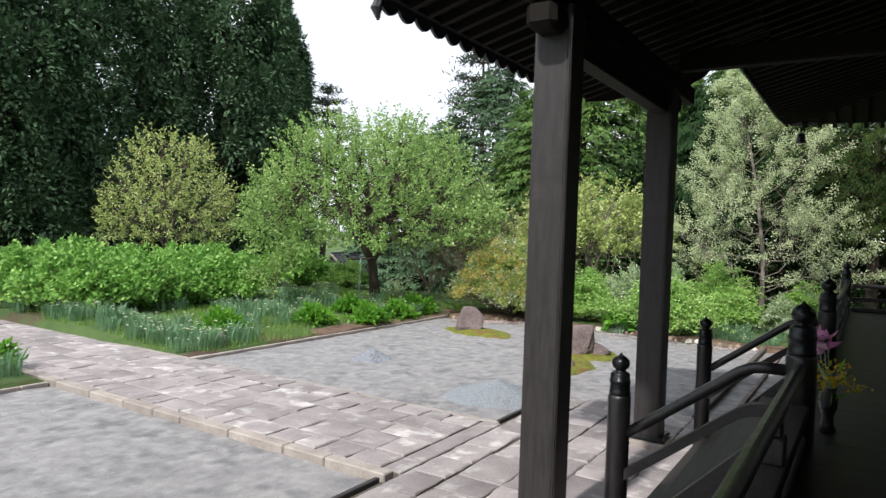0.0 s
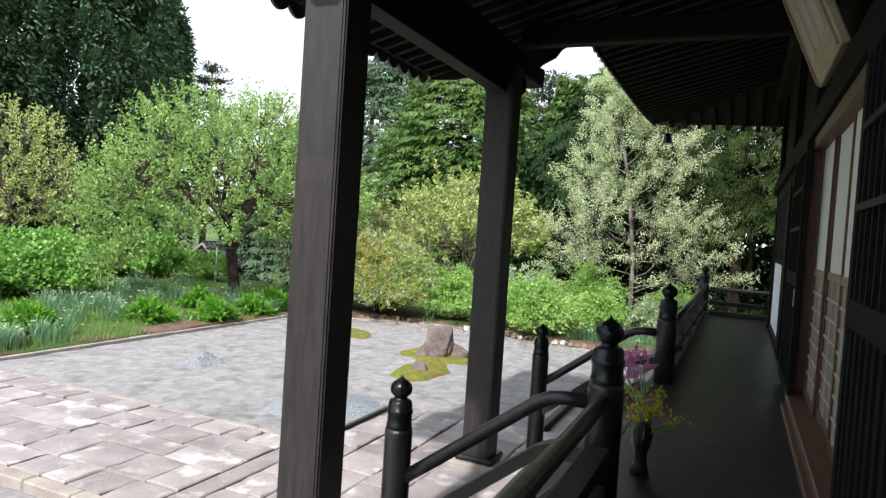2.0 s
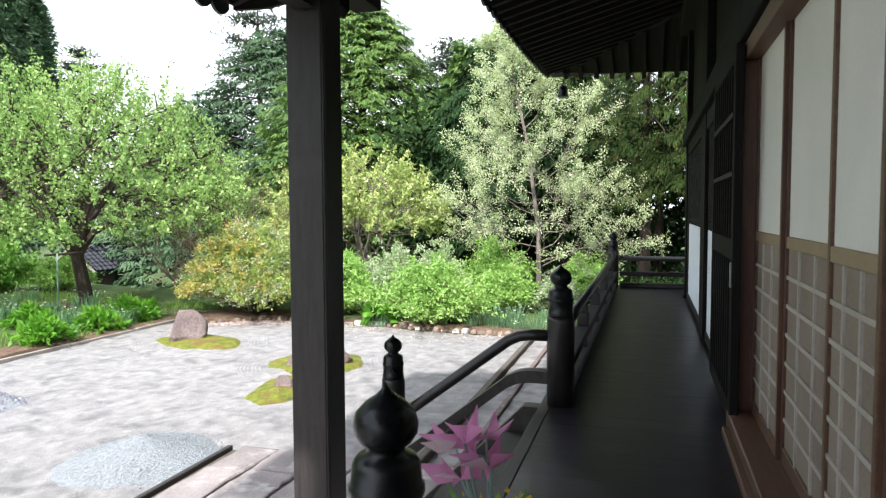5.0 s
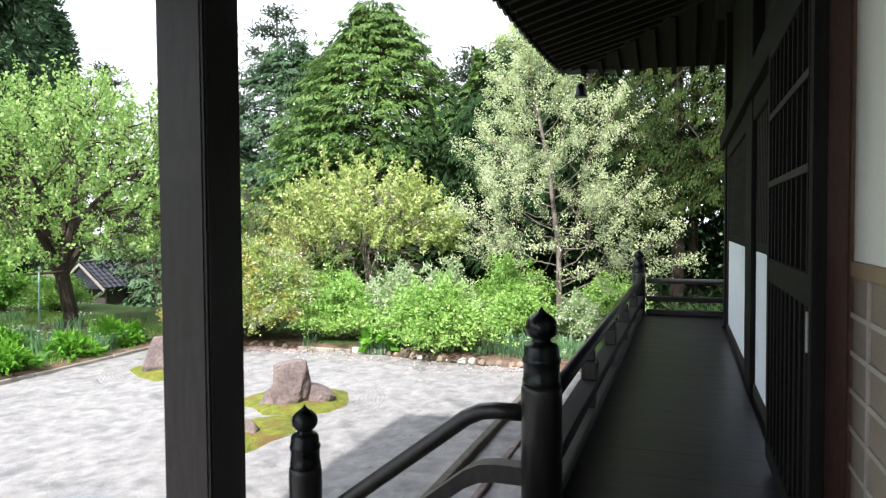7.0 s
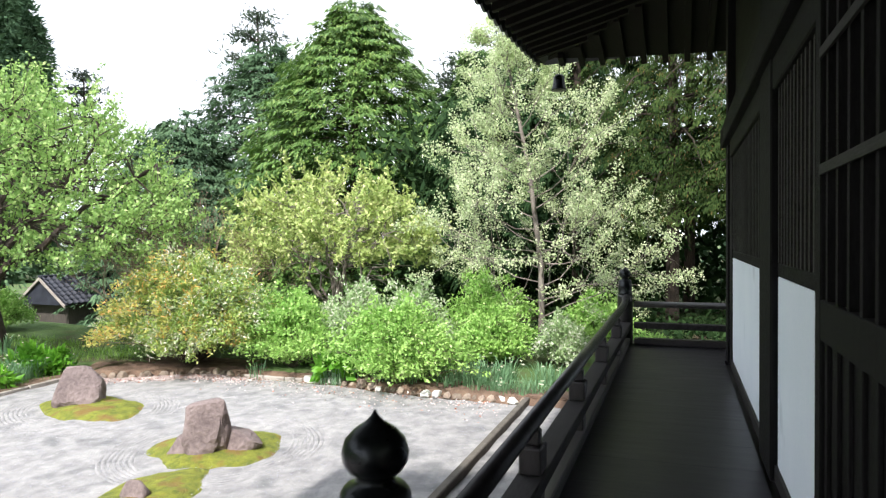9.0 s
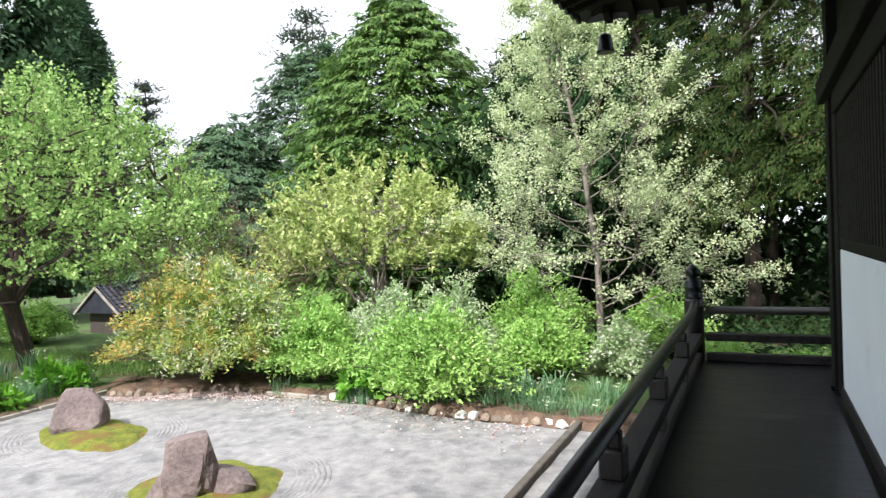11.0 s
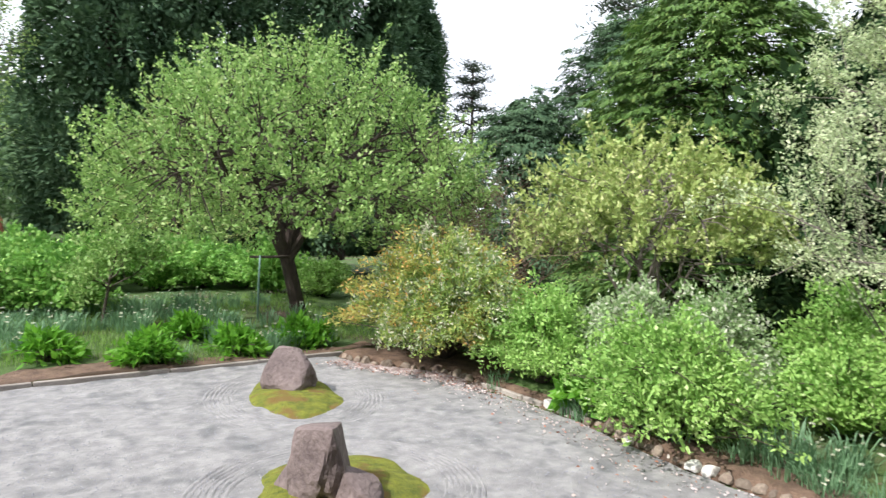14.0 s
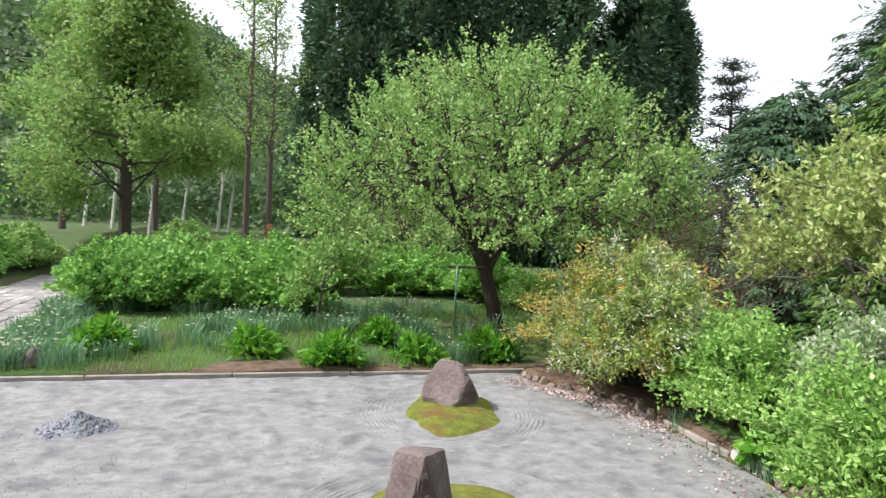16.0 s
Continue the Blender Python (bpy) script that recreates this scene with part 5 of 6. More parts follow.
rng = np.random.default_rng(3)
sp = [(x, 38 + 6 * rng.random() - 0.10 * x, rng.uniform(-2, 6.5)) for x in np.arange(-34, 26, 0.45) for _ in range(3)]
woods("far_woods", 1, sp, L_CEDAR, 45, (0.7, 0.25), (1.0, 1.0, 0.8), "dark mixed wood behind the garden")
sp = [(-52 - 14 * rng.random(), y, rng.uniform(-1.0, 6.5)) for y in np.arange(-30, 20, 0.55) for _ in range(3)]
woods("far_woods", 2, sp, L_WOOD, 32, (0.7, 0.35), (1.2, 1.2, 0.9), "pale green wood edge beyond the lawn")
sp = [(-70 - 120 * rng.random(), -60 + 130 * rng.random(), 0) for _ in range(900)]
sp = [(x, y, -2 + 44 * float(smooth01((-62 - x) / 120) * smooth01((60 - y) / 70)) + 3.5) for x, y, z in sp]
woods("far_woods", 4, sp, L_WOOD, 40, (1.6, 1.0), (2.2, 2.2, 1.6), "wooded crowns on the far hillside")

# wood and floor plants beside the hall, dark by leaf colour to stand for shade
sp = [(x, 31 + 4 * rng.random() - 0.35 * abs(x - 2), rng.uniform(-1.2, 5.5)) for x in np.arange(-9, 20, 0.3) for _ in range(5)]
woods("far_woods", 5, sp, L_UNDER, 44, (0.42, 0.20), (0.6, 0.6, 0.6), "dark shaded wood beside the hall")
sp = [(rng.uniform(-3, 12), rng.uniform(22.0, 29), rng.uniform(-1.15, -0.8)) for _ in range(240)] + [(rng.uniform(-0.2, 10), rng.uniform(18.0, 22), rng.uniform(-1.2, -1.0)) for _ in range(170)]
woods("undergrowth", 6, sp, L_UNDER, 34, (0.2, 0.09), (0.3, 0.3, 0.14), "low plants on the wood floor, coloured for deep shade")

# ---- hedge and beds ----
kinds = []
for i in range(4):
    t = tagged(empty("hydrangea_bush"), "leafy bright green hydrangea bush in the bed", "bush", "hydrangea bed")
    shrub(t, 200 + i, 1.15, 1.15, 1.34, 150, 5, (0.14, 0.095), L_HYDR, 0.05, 0.05, start=0.35, steps=8)
    kinds.append(t)
spots = [(x + random.uniform(-0.25, 0.25), y + random.uniform(-0.25, 0.25)) for x in (-17.7, -19.1, -20.6, -22.1, -23.7) for y in np.arange(8.9, 20.5, 1.45) if not (x > -19.5 and 14.6 < y) or (-19.5 < x < -18.5 and y > 18.4)]
spots += [(-16.45 + 0.1 * math.sin(5 * y), y) for y in np.arange(9.3, 13.9, 1.3)]
for i, (x, y) in enumerate(spots):
    s = random.uniform(0.82, 1.04)
    if i < 4:
        kinds[i].matrix_basis = pose(x, y, float(ground_height(x, y)) - 0.02, 0, 0, random.uniform(0, 360))
        kinds[i].scale = (s, s, s)
    else:
        put(kinds[i % 4], x, y, random.uniform(0, 360), s)

t = tree_thing("orange_tipped_bush", -9.38, 18.5, "big rounded bush with orange-red young leaves and pale blossom", "bush")
shrub(t, 301, 2.0, 1.6, 1.95, 1150, 10, (0.085, 0.034), L_PGREEN, 0.045, 0.15, second=L_PIERIS_B, share=0.36, start=0.4, steps=10)
shrub(t, 302, 2.0, 1.6, 2.0, 440, 12, (0.085, 0.032), L_PIERIS, 0.055, 0.15, start=0.92, steps=10)
for i, (x, y, rx, ry, h, m, lab) in enumerate([
        (-7.0, 18.62, 1.25, 1.0, 1.25, L_SHRUB, "dense light green shrub at the gravel edge"),
        (-5.9, 19.3, 1.0, 0.9, 1.42, L_CREAM, "arching shrub with cream-flecked leaves"),
        (-4.5, 18.25, 1.4, 1.1, 1.32, L_SHRUB, "arching light green shrub with small white flowers"),
        (-4.9, 19.9, 1.0, 0.8, 1.45, L_CREAM, "arching shrub with cream-flecked leaves"),
        (-3.2, 19.9, 0.85, 0.8, 1.0, L_SHRUB, "light green shrub under the pale tree"),
        (-1.9, 20.4, 0.6, 0.6, 0.9, L_CREAM, "small grey-green shrub under the pale tree"),
        (-0.4, 20.6, 0.7, 0.6, 0.6, L_SHRUB, "light green shrub beyond the veranda end"),
        (0.9, 20.4, 0.8, 0.6, 0.5, L_SHRUB, "light green shrub beyond the veranda end"),
        (2.9, 20.4, 0.7, 0.5, 0.45, L_SHRUB, "light green shrub beyond the veranda end"),
        (-3.7, 21.3, 1.0, 0.9, 1.5, L_SHRUB, "light green shrub under the pale tree"),
        (-1.5, 22.8, 1.1, 0.9, 1.1, L_SHRUB, "light green shrub under the pale tree"),
        (-17.4, 20.2, 1.1, 0.9, 0.95, L_SHRUB, "low green shrub beside the fruit tree"),
        (-23.5, 4.0, 1.6, 1.3, 1.1, L_HYDR, "clipped low green bush beside the path"),
        (-26.5, 4.6, 1.6, 1.4, 1.2, L_BRIGHT, "clipped low green bush beside the path"),
        (-29.5, 9.6, 2.0, 1.6, 1.2, L_BRIGHT, "low green bush beyond the hedge")]):
    t = tree_thing("shrub", x, y, lab, "shrub")
    size = (0.075, 0.042) if m in (L_SHRUB, L_CREAM) else (0.15, 0.09)
    shrub(t, 310 + i, rx * 1.08, ry * 1.08, h * 1.06, int(170 * rx * ry + 60), 8 if size[0] < 0.1 else 5, size, m, 0.042, 0.4 if m is L_CREAM else 0.25)

t = tagged(empty("leafy_clump"), "rounded clump of broad dark green leaves by the kerb", "plant", "leafy clumps along the gravel")
shrub(t, 401, 0.5, 0.5, 0.50, 60, 3, (0.19, 0.08), L_HOSTA, 0.03, 0.2, start=0.4, steps=6)
first_clump = True
for x, y, s in [(-12.4, 10.0, 0.9), (-11.9, 12.55, 0.95), (-11.25, 13.85, 0.95), (-11.35, 15.4, 0.95), (-11.8, 16.75, 0.95), (-11.5, 17.0, 0.8), (-12.8, 15.0, 0.9), (-12.1, 5.2, 0.8), (-12.8, 4.7, 0.7)]:
    if first_clump:
        t.matrix_basis = pose(x, y, float(ground_height(x, y)) - 0.02)
        first_clump = False
    else:
        put(t, x, y, random.uniform(0, 360), s)

daff = []
for i in range(3):
    t = tagged(empty("daffodil_clump"), "clump of blue-green daffodil blades with pale flowers", "plant", "daffodils in the bed")
    tagged(blades(t, 420 + i, 55, 0.22, 0.42, 0.008, L_DAFF, "foliage"), kind="stuff")
    rng = np.random.default_rng(430 + i)
    k = (4, 2, 0)[i]
    for q in range(k):
        P = np.repeat(np.array([[rng.normal() * 0.16, rng.normal() * 0.16, rng.uniform(0.34, 0.44)]]), 6, 0)
        ang = np.arange(6) * math.pi / 3
        leaves("flower", P, np.stack([np.cos(ang), np.sin(ang), np.full(6, 0.3)], 1) + rng.normal(size=3) * 0.5, 0.042, 0.028, L_WHITE, t, rng, "pale yellow daffodil flower")
    daff.append(t)
rng = np.random.default_rng(440)
pl_spots = []
while len(pl_spots) < 165:
    x, y = rng.uniform(-17.0, -11.15), rng.uniform(8.3, 18.0)
    dense = math.sin(x * 1.3 + 2) * math.cos(y * 0.9) > -0.35
    if dense and not (-12.3 < x < -10.9 and 10.6 < y < 13.2):
        pl_spots.append((x, y))
pl_spots += [(rng.uniform(-19.0, -11.1), rng.uniform(8.2, 9.2)) for _ in range(48)]
pl_spots += [(rng.uniform(-13.2, -11.3), rng.uniform(4.2, 5.2)) for _ in range(16)]
pl_spots += [(rng.uniform(-3.2, -1.7), rng.uniform(17.95, 18.9)) for _ in range(14)]
pl_spots += [(rng.uniform(-8.5, -3.2), rng.uniform(18.0, 18.3)) for _ in range(10)]
for i, (x, y) in enumerate(pl_spots):
    if i < 3:
        daff[i].matrix_basis = pose(x, y, float(ground_height(x, y)), 0, 0, 40 * i)
    else:
        put(daff[i % 3], x, y, rng.uniform(0, 360), rng.uniform(0.7, 1.1))

# short grass tufts between the clumps
V, F = [], []
rng = np.random.default_rng(450)
for i in range(26000):
    x, y = rng.uniform(-18.0, -10.95), rng.uniform(8.05, 19.5)
    if math.sin(x * 2.1) * math.sin(y * 1.3 + 1) < -0.45:
        continue
    z = float(ground_height(x, y))
    a, L = rng.uniform(0, 6.28), rng.uniform(0.05, 0.16)
    dx, dy = math.cos(a) * L * 0.5, math.sin(a) * L * 0.5
    k = len(V)
    V += [(x - dy * 0.12, y + dx * 0.12, z - 0.01), (x + dy * 0.12, y - dx * 0.12, z - 0.01), (x + dx, y + dy, z + L)]
    F.append((k, k + 1, k + 2))
tagged(raw("grass", V, F, L_GRASSB), "short grass between the bed plants", "grass", kind="stuff")


# ---- rocks ----
FACETS = [[(Vector(v).normalized(), k) for v, k in fs] for fs in (
    [((1, 0.3, 0.5), 0.72), ((-0.7, 0.8, 0.3), 0.75), ((-0.4, -1, 0.4), 0.7), ((0.2, 0.4, 1), 0.85)],
    [((0.8, -0.6, 0.4), 0.7), ((-1, 0.1, 0.5), 0.72), ((0.3, 1, 0.2), 0.74), ((-0.3, -0.2, 1), 0.8)],
    [((1, 0.9, 0.3), 0.74), ((-0.9, -0.5, 0.6), 0.7), ((0.1, -1, 0.1), 0.72), ((0.4, 0.1, 1), 0.82)],
    [((0.5, -1, 0.5), 0.7), ((-1, -0.2, 0.2), 0.76), ((0.4, 0.9, 0.5), 0.7), ((-0.2, 0.5, 1), 0.84)])]


def rock(name, x, y, sx, sy, h, seed, mat, label, group="", taper=0.55, z=G0, rz=0.0, rough=0.16, category="rock", cut=None):
    bm = bmesh.new()
    bmesh.ops.create_icosphere(bm, subdivisions=4 if h > 0.35 else 3, radius=1.0)
    off = Vector((seed * 3.7, seed * 1.9, seed * 0.7))
    for v in bm.verts:
        c = v.co.copy()
        c = Vector((math.copysign(abs(c.x) ** 0.7, c.x), math.copysign(abs(c.y) ** 0.7, c.y), math.copysign(abs(c.z) ** 0.7, c.z)))
        k = 1 + rough * (noise.noise(c * 1.3 + off) * 1.3 + 0.5 * noise.noise(c * 3.1 + off) + 0.25 * noise.noise(c * 7 + off))
        c *= k
        for ax, lim in FACETS[int(seed) % 4]:
            over = c.dot(ax) - lim
            if over > 0:
                c -= ax * over * 0.85
        u = (c.z + 1) / 2
        w = 1 - (1 - taper) * max(0, u) ** 1.2
        v.co = Vector((c.x * sx * 0.5 * w, c.y * sy * 0.5 * w, -0.12 * h + u * h * 1.08))
    if cut:
        for v in bm.verts:
            lim = cut[0] + cut[1] * v.co.x + cut[2] * v.co.y
            if v.co.z > lim:
                v.co.z = lim + (v.co.z - lim) * 0.12
    ob = part(name, bm, mat)
    ob.matrix_basis = pose(x, y, z, 0, 0, rz)
    if h <= 0.3:
        ob.data.shade_smooth()
    return tagged(ob, label, category, group)


rock("garden_rock", -8.93, 15.32, 0.84, 0.78, 0.68, 3, M_ROCK, "purplish grey standing rock on a moss island", taper=0.74, rz=20)
rock("garden_rock", -5.28, 13.95, 0.60, 0.52, 0.95, 8, M_ROCK, "flat-topped upright purplish rock on a moss island", taper=0.84, rz=35, cut=(0.66, 0.18, -0.08), rough=0.2)
rock("garden_rock", -4.92, 14.14, 0.52, 0.36, 0.44, 12, M_ROCK, "low slanting rock leaning beside the upright rock", taper=0.85, rz=25, cut=(0.25, -0.5, 0.1))
rock("garden_rock", -5.58, 13.80, 0.32, 0.34, 0.27, 14, M_ROCK, "small rock at the foot of the upright rock", taper=0.6)
rock("garden_rock", -5.0, 12.45, 0.38, 0.28, 0.24, 15, M_ROCK, "small half-buried rock in the moss", taper=0.6)
rock("garden_rock", -11.5, 9.2, 0.5, 0.4, 0.3, 17, M_ROCK, "grey rock half hidden among daffodils", taper=0.6, z=-1.2)


def island(name, x, y, rx, ry, h, seed, label, rz=0):
    n, rings = 48, 8
    V, F = [(0, 0, h)], []
    for r in range(1, rings + 1):
        f = r / rings
        for i in range(n):
            a = 2 * math.pi * i / n
            w = 1 + 0.10 * math.sin(2 * a + seed) + 0.06 * math.sin(5 * a + seed * 2)
            bump_z = 0.025 * noise.noise(Vector((math.cos(a) * f * 4, math.sin(a) * f * 4, seed)))
            V.append((math.cos(a) * rx * f * w, math.sin(a) * ry * f * w, h * (1 - f ** 2.4) + (bump_z if r < rings else -0.02)))
    for i in range(n):
        F.append((0, 1 + i, 1 + (i + 1) % n))
        for r in range(rings - 1):
            a = 1 + r * n
            F.append((a + i, a + n + i, a + n + (i + 1) % n, a + (i + 1) % n))
    ob = raw(name, V, F, M_MOSS, None, "", True)
    ob.matrix_basis = pose(x, y, G0, 0, 0, rz)
    return tagged(ob, label, "moss")


island("moss_island", -8.6, 15.24, 1.04, 0.72, 0.10, 1, "low mound of yellow-green moss round a rock", -20)
island("moss_island", -5.36, 14.22, 0.82, 0.95, 0.10, 2, "low mound of yellow-green moss round a rock", 10)
island("moss_island", -5.0, 12.55, 0.50, 0.95, 0.08, 3, "low tongue of yellow-green moss with small rocks", -5)

# raked rings round the islands
def rake(x, y, rx, ry, rz, count):
    V, F = [], []
    n = 60
    for k in range(count):
        for i in range(n):
            a = 2 * math.pi * i / n
            for dr, dz in ((0.0, -0.012), (0.026, 0.006), (0.052, -0.012)):
                s = 0.06 + k * 0.062 + dr
                V.append((math.cos(a) * (rx + s), math.sin(a) * (ry + s), dz))
        o = len(V) - 3 * n
        for i in range(n):
            j = (i + 1) % n
            for q in (0, 1):
                F.append((o + 3 * i + q, o + 3 * j + q, o + 3 * j + q + 1, o + 3 * i + q + 1))
    ob = raw("raked_rings", V, F, M_GRAVEL, None, "", True)
    ob.matrix_basis = pose(x, y, G0 + 0.006, 0, 0, rz)
    tagged(ob, "raked gravel rings round a moss island", "gravel", kind="structure")


rake(-8.6, 15.24, 1.08, 0.78, -20, 7)
rake(-5.36, 14.2, 0.88, 1.0, 10, 7)


def heap(name, x, y, r, h, mat, label, seed, stones, size, flat=1.0):
    """A gravel cone with loose stones over it."""
    rng = np.random.default_rng(seed)
    t = tagged(empty(name, x, y, G0), label, "gravel")
    n, rings = 40, 10
    V, F = [(0, 0, h)], []
    for k in range(1, rings + 1):
        f = k / rings
        for i in range(n):
            a = 2 * math.pi * i / n
            w = 1 + 0.06 * math.sin(3 * a + seed)
            V.append((math.cos(a) * r * f * w, math.sin(a) * r * f * w * flat, h * (1 - f) ** 1.15 + rng.normal() * 0.006 * (k < rings) - 0.015 * (k == rings)))
    for i in range(n):
        F.append((0, 1 + i, 1 + (i + 1) % n))
        for k in range(rings - 1):
            a = 1 + k * n
            F.append((a + i, a + n + i, a + n + (i + 1) % n, a + (i + 1) % n))
    raw("cone", V, F, M_GRAVEL_B, t, "", True)
    V, F = [], []
    for i in range(stones):
        a, f = rng.uniform(0, 2 * math.pi), math.sqrt(rng.random()) * 1.08
        c = np.array([math.cos(a) * r * f, math.sin(a) * r * f * flat, h * max(0, 1 - f) ** 1.15])
        k = len(V)
        s = size * rng.uniform(0.6, 1.4)
        for d in ((1, 0, 0), (-1, 0, 0), (0, 1, 0), (0, -1, 0), (0, 0, 0.8), (0, 0, -0.6)):
            V.append(tuple(c + np.array(d) * s * rng.uniform(0.7, 1.2)))
        for f3 in ((0, 2, 4), (2, 1, 4), (1, 3, 4), (3, 0, 4), (2, 0, 5), (1, 2, 5), (3, 1, 5), (0, 3, 5)):
            F.append(tuple(k + q for q in f3))
    tagged(raw("loose_stone", V, F, M_PEBBLE if size > 0.015 else mat, t), kind="stuff")
    return t


heap("pebble_heap", -8.42, 10.56, 0.40, 0.23, M_PEBBLE, "small heap of pale pebbles on the court", 1, 420, 0.022)
heap("gravel_heap", -5.02, 9.52, 0.88, 0.27, M_GRAVEL_B, "low cone of blue-grey gravel beside the paving", 2, 500, 0.011)

# loose pebbles over the court
V, F = [], []
rng = np.random.default_rng(77)
for i in range(42000):
    x, y = rng.uniform(-10.7, -2.1), rng.uniform(0.5, 16.9)
    if 5.3 < y < 7.9 or (x > -4.1 and y < 10.2):
        continue
    s = rng.uniform(0.004, 0.010)
    k = len(V)
    for d in ((1, 0, 0), (-0.5, 0.85, 0), (-0.5, -0.85, 0), (0, 0, 0.9)):
        V.append((x + d[0] * s, y + d[1] * s, G0 + 0.008 + d[2] * s))
    F += [(k, k + 1, k + 3), (k + 1, k + 2, k + 3), (k + 2, k, k + 3)]
tagged(raw("loose_gravel", V, F, M_PEBBLE), "loose pale pebbles on the gravel court", "gravel", kind="stuff")

# ---- kerbs, edging ----
kerb = tagged(empty("kerb"), "weathered timber kerb at the back of the gravel court", "kerb", kind="structure")
y = 8.05
while y < 17.1:
    L = min(random.uniform(1.6, 2.2), 17.25 - y)
    part("kerb_plank", box(-10.91, -10.79, y, y + L - 0.02, G0 - 0.05, -1.213 + random.uniform(-0.008, 0.008), 0.01), M_KERB, kerb)
    y += L
y = -3.0
while y < 5.3:
    L = min(random.uniform(1.6, 2.2), 5.4 - y)
    part("kerb_plank", box(-10.91, -10.79, y, y + L - 0.02, G0 - 0.05, -1.213, 0.01), M_KERB, kerb)
    y += L

def edge_y(x):
    return 18.06 - 0.95 * float(smooth01((-8.4 - x) / 2.0)) - 0.42 * float(smooth01((x + 6.4) / 3.0))


rng = np.random.default_rng(90)
x = -10.6
i = 0
while x < -2.0:
    if -7.75 < x < -6.55:
        s = rng.uniform(0.34, 0.48)
        ob = part("edging_slab", box(-s / 2 + 0.006, s / 2 - 0.006, -0.035, 0.035, -0.04, 0.055, 0.014), M_KERB)
        ob.matrix_basis = pose(x + s / 2, edge_y(x + s / 2), G0, 0, 0, rng.normal() * 2)
        tagged(ob, "narrow pale edging slab beside the gravel", "stone", "edging stones")
        x += s
    elif -6.55 < x < -5.75:
        s = 0.42
        bm = box(-s / 2 + 0.01, s / 2 - 0.01, -0.06, 0.06, -0.04, 0.10, 0.02)
        ob = part("edging_block", bm, M_ROCK_W)
        ob.matrix_basis = pose(x + s / 2, edge_y(x) + 0.03, G0, 0, 0, -6)
        tagged(ob, "white rectangular edging stone beside the gravel", "stone", "edging stones")
        x += s + 0.02
    else:
        s = rng.uniform(0.10, 0.26)
        w = rng.random() < (0.22 if x > -5.0 else 0.04)
        rock("edging_stone", x + s / 2, edge_y(x + s / 2) + rng.uniform(-0.03, 0.08), s * 1.12, s * rng.uniform(0.6, 1.0), s * rng.uniform(0.4, 0.7), 20 + i, M_ROCK_W if w else M_ROCK_B,
             "pale rough edging stone beside the gravel" if w else "brown rough edging stone beside the gravel", "edging stones", 0.7, G0, rng.uniform(0, 180), category="stone")
        x += s * 0.92
    i += 1

# rain gutter under the eaves
gut = tagged(empty("gutter"), "stone-edged rain gutter under the hall eaves", "gutter", kind="structure")
part("gutter_bed", box(-1.98, -1.66, 10.05, 17.7, G0 - 0.16, G0 - 0.10), M_GRAVEL_B, gut)
# outer wall in dark joint colour, which stands for the shadow in the gap
part("gutter_wall", box(-2.08, -1.98, 10.05, 17.72, G0 - 0.16, G0 + 0.10, 0.012), M_JOINT, gut, "gutter edge coloured dark for the shaded gap")
part("gutter_wall", box(-1.66, -1.58, 10.05, 17.72, G0 - 0.16, G0 + 0.05, 0.012), M_ROCK, gut)
part("soil_bank", box(-2.06, -0.3, 17.72, 17.85, G0 - 0.1, G0 + 0.14, 0.02), M_SOIL, gut)

# bare soil behind the edging
def soil_strip(xs, ys, height, label):
    X, Y = np.meshgrid(xs, ys)
    Z = height(X, Y) + 0.014 * np.sin(X * 9) * np.sin(Y * 11) + 0.010 * np.sin(X * 23 + 2 * Y)
    n = len(xs)
    return tagged(raw("soil_strip", np.stack([X.ravel(), Y.ravel(), Z.ravel()], 1).tolist(), [(j * n + i, j * n + i + 1, (j + 1) * n + i + 1, (j + 1) * n + i) for j in range(len(ys) - 1) for i in range(n - 1)],
               M_SOIL, None, "", True), label, "soil", kind="structure")


def back_soil(X, Y):
    edge = np.array([[edge_y(v) for v in X[0]]])
    rise = smooth01((Y - edge + 0.06) / 0.18)
    return np.where(Y < 19.2, G0 - 0.04 + 0.15 * rise, G0 - 0.1)


soil_strip(np.arange(-10.7, -0.3, 0.11), np.arange(16.7, 19.6, 0.09), back_soil, "bare brown soil behind the edging stones")
ys = np.arange(11.6, 18.0, 0.12)
ks = np.linspace(0, 1, 9)
V = []
for y in ys:
    for k in ks:
        x = -10.85 - k * (0.62 + 0.22 * math.sin(2.1 * y) + 0.1 * math.sin(5.3 * y))
        g = max(float(ground_height(x, y)), float(ground_height(x - 0.2, y)), float(ground_height(x, y + 0.2))) + 0.012
        f = min(1.0, k * 5)
        V.append((x, y, -1.21 * (1 - f) + (g + 0.012 * math.sin(9 * y + 7 * k)) * f - 0.05 * k ** 6))
F = [(j * 9 + i, j * 9 + i + 1, j * 9 + i + 10, j * 9 + i + 9) for j in range(len(ys) - 1) for i in range(8)]
tagged(raw("soil_strip", V, F, M_SOIL, None, "", True), "bare brown soil behind the kerb", "soil", kind="structure")

# ---- hut ----
hut = tagged(empty("garden_hut", -25.2, 29.85, -2.55, 86), "small dark weathered hut with a dark tiled roof", "hut")
part("wall", box(-1.35, 1.35, -1.15, 1.15, 0, 1.5, 0.02), M_HUTWALL, hut)
part("door", box(-0.4, 0.4, -1.18, -1.14, 0.05, 1.2, 0.01), M_TIMBER, hut)
V = [(-1.75, -1.5, 1.24), (1.75, -1.5, 1.24), (1.75, 1.5, 1.24), (-1.75, 1.5, 1.24), (-1.72, 0, 2.36), (1.6, 0, 2.36)]
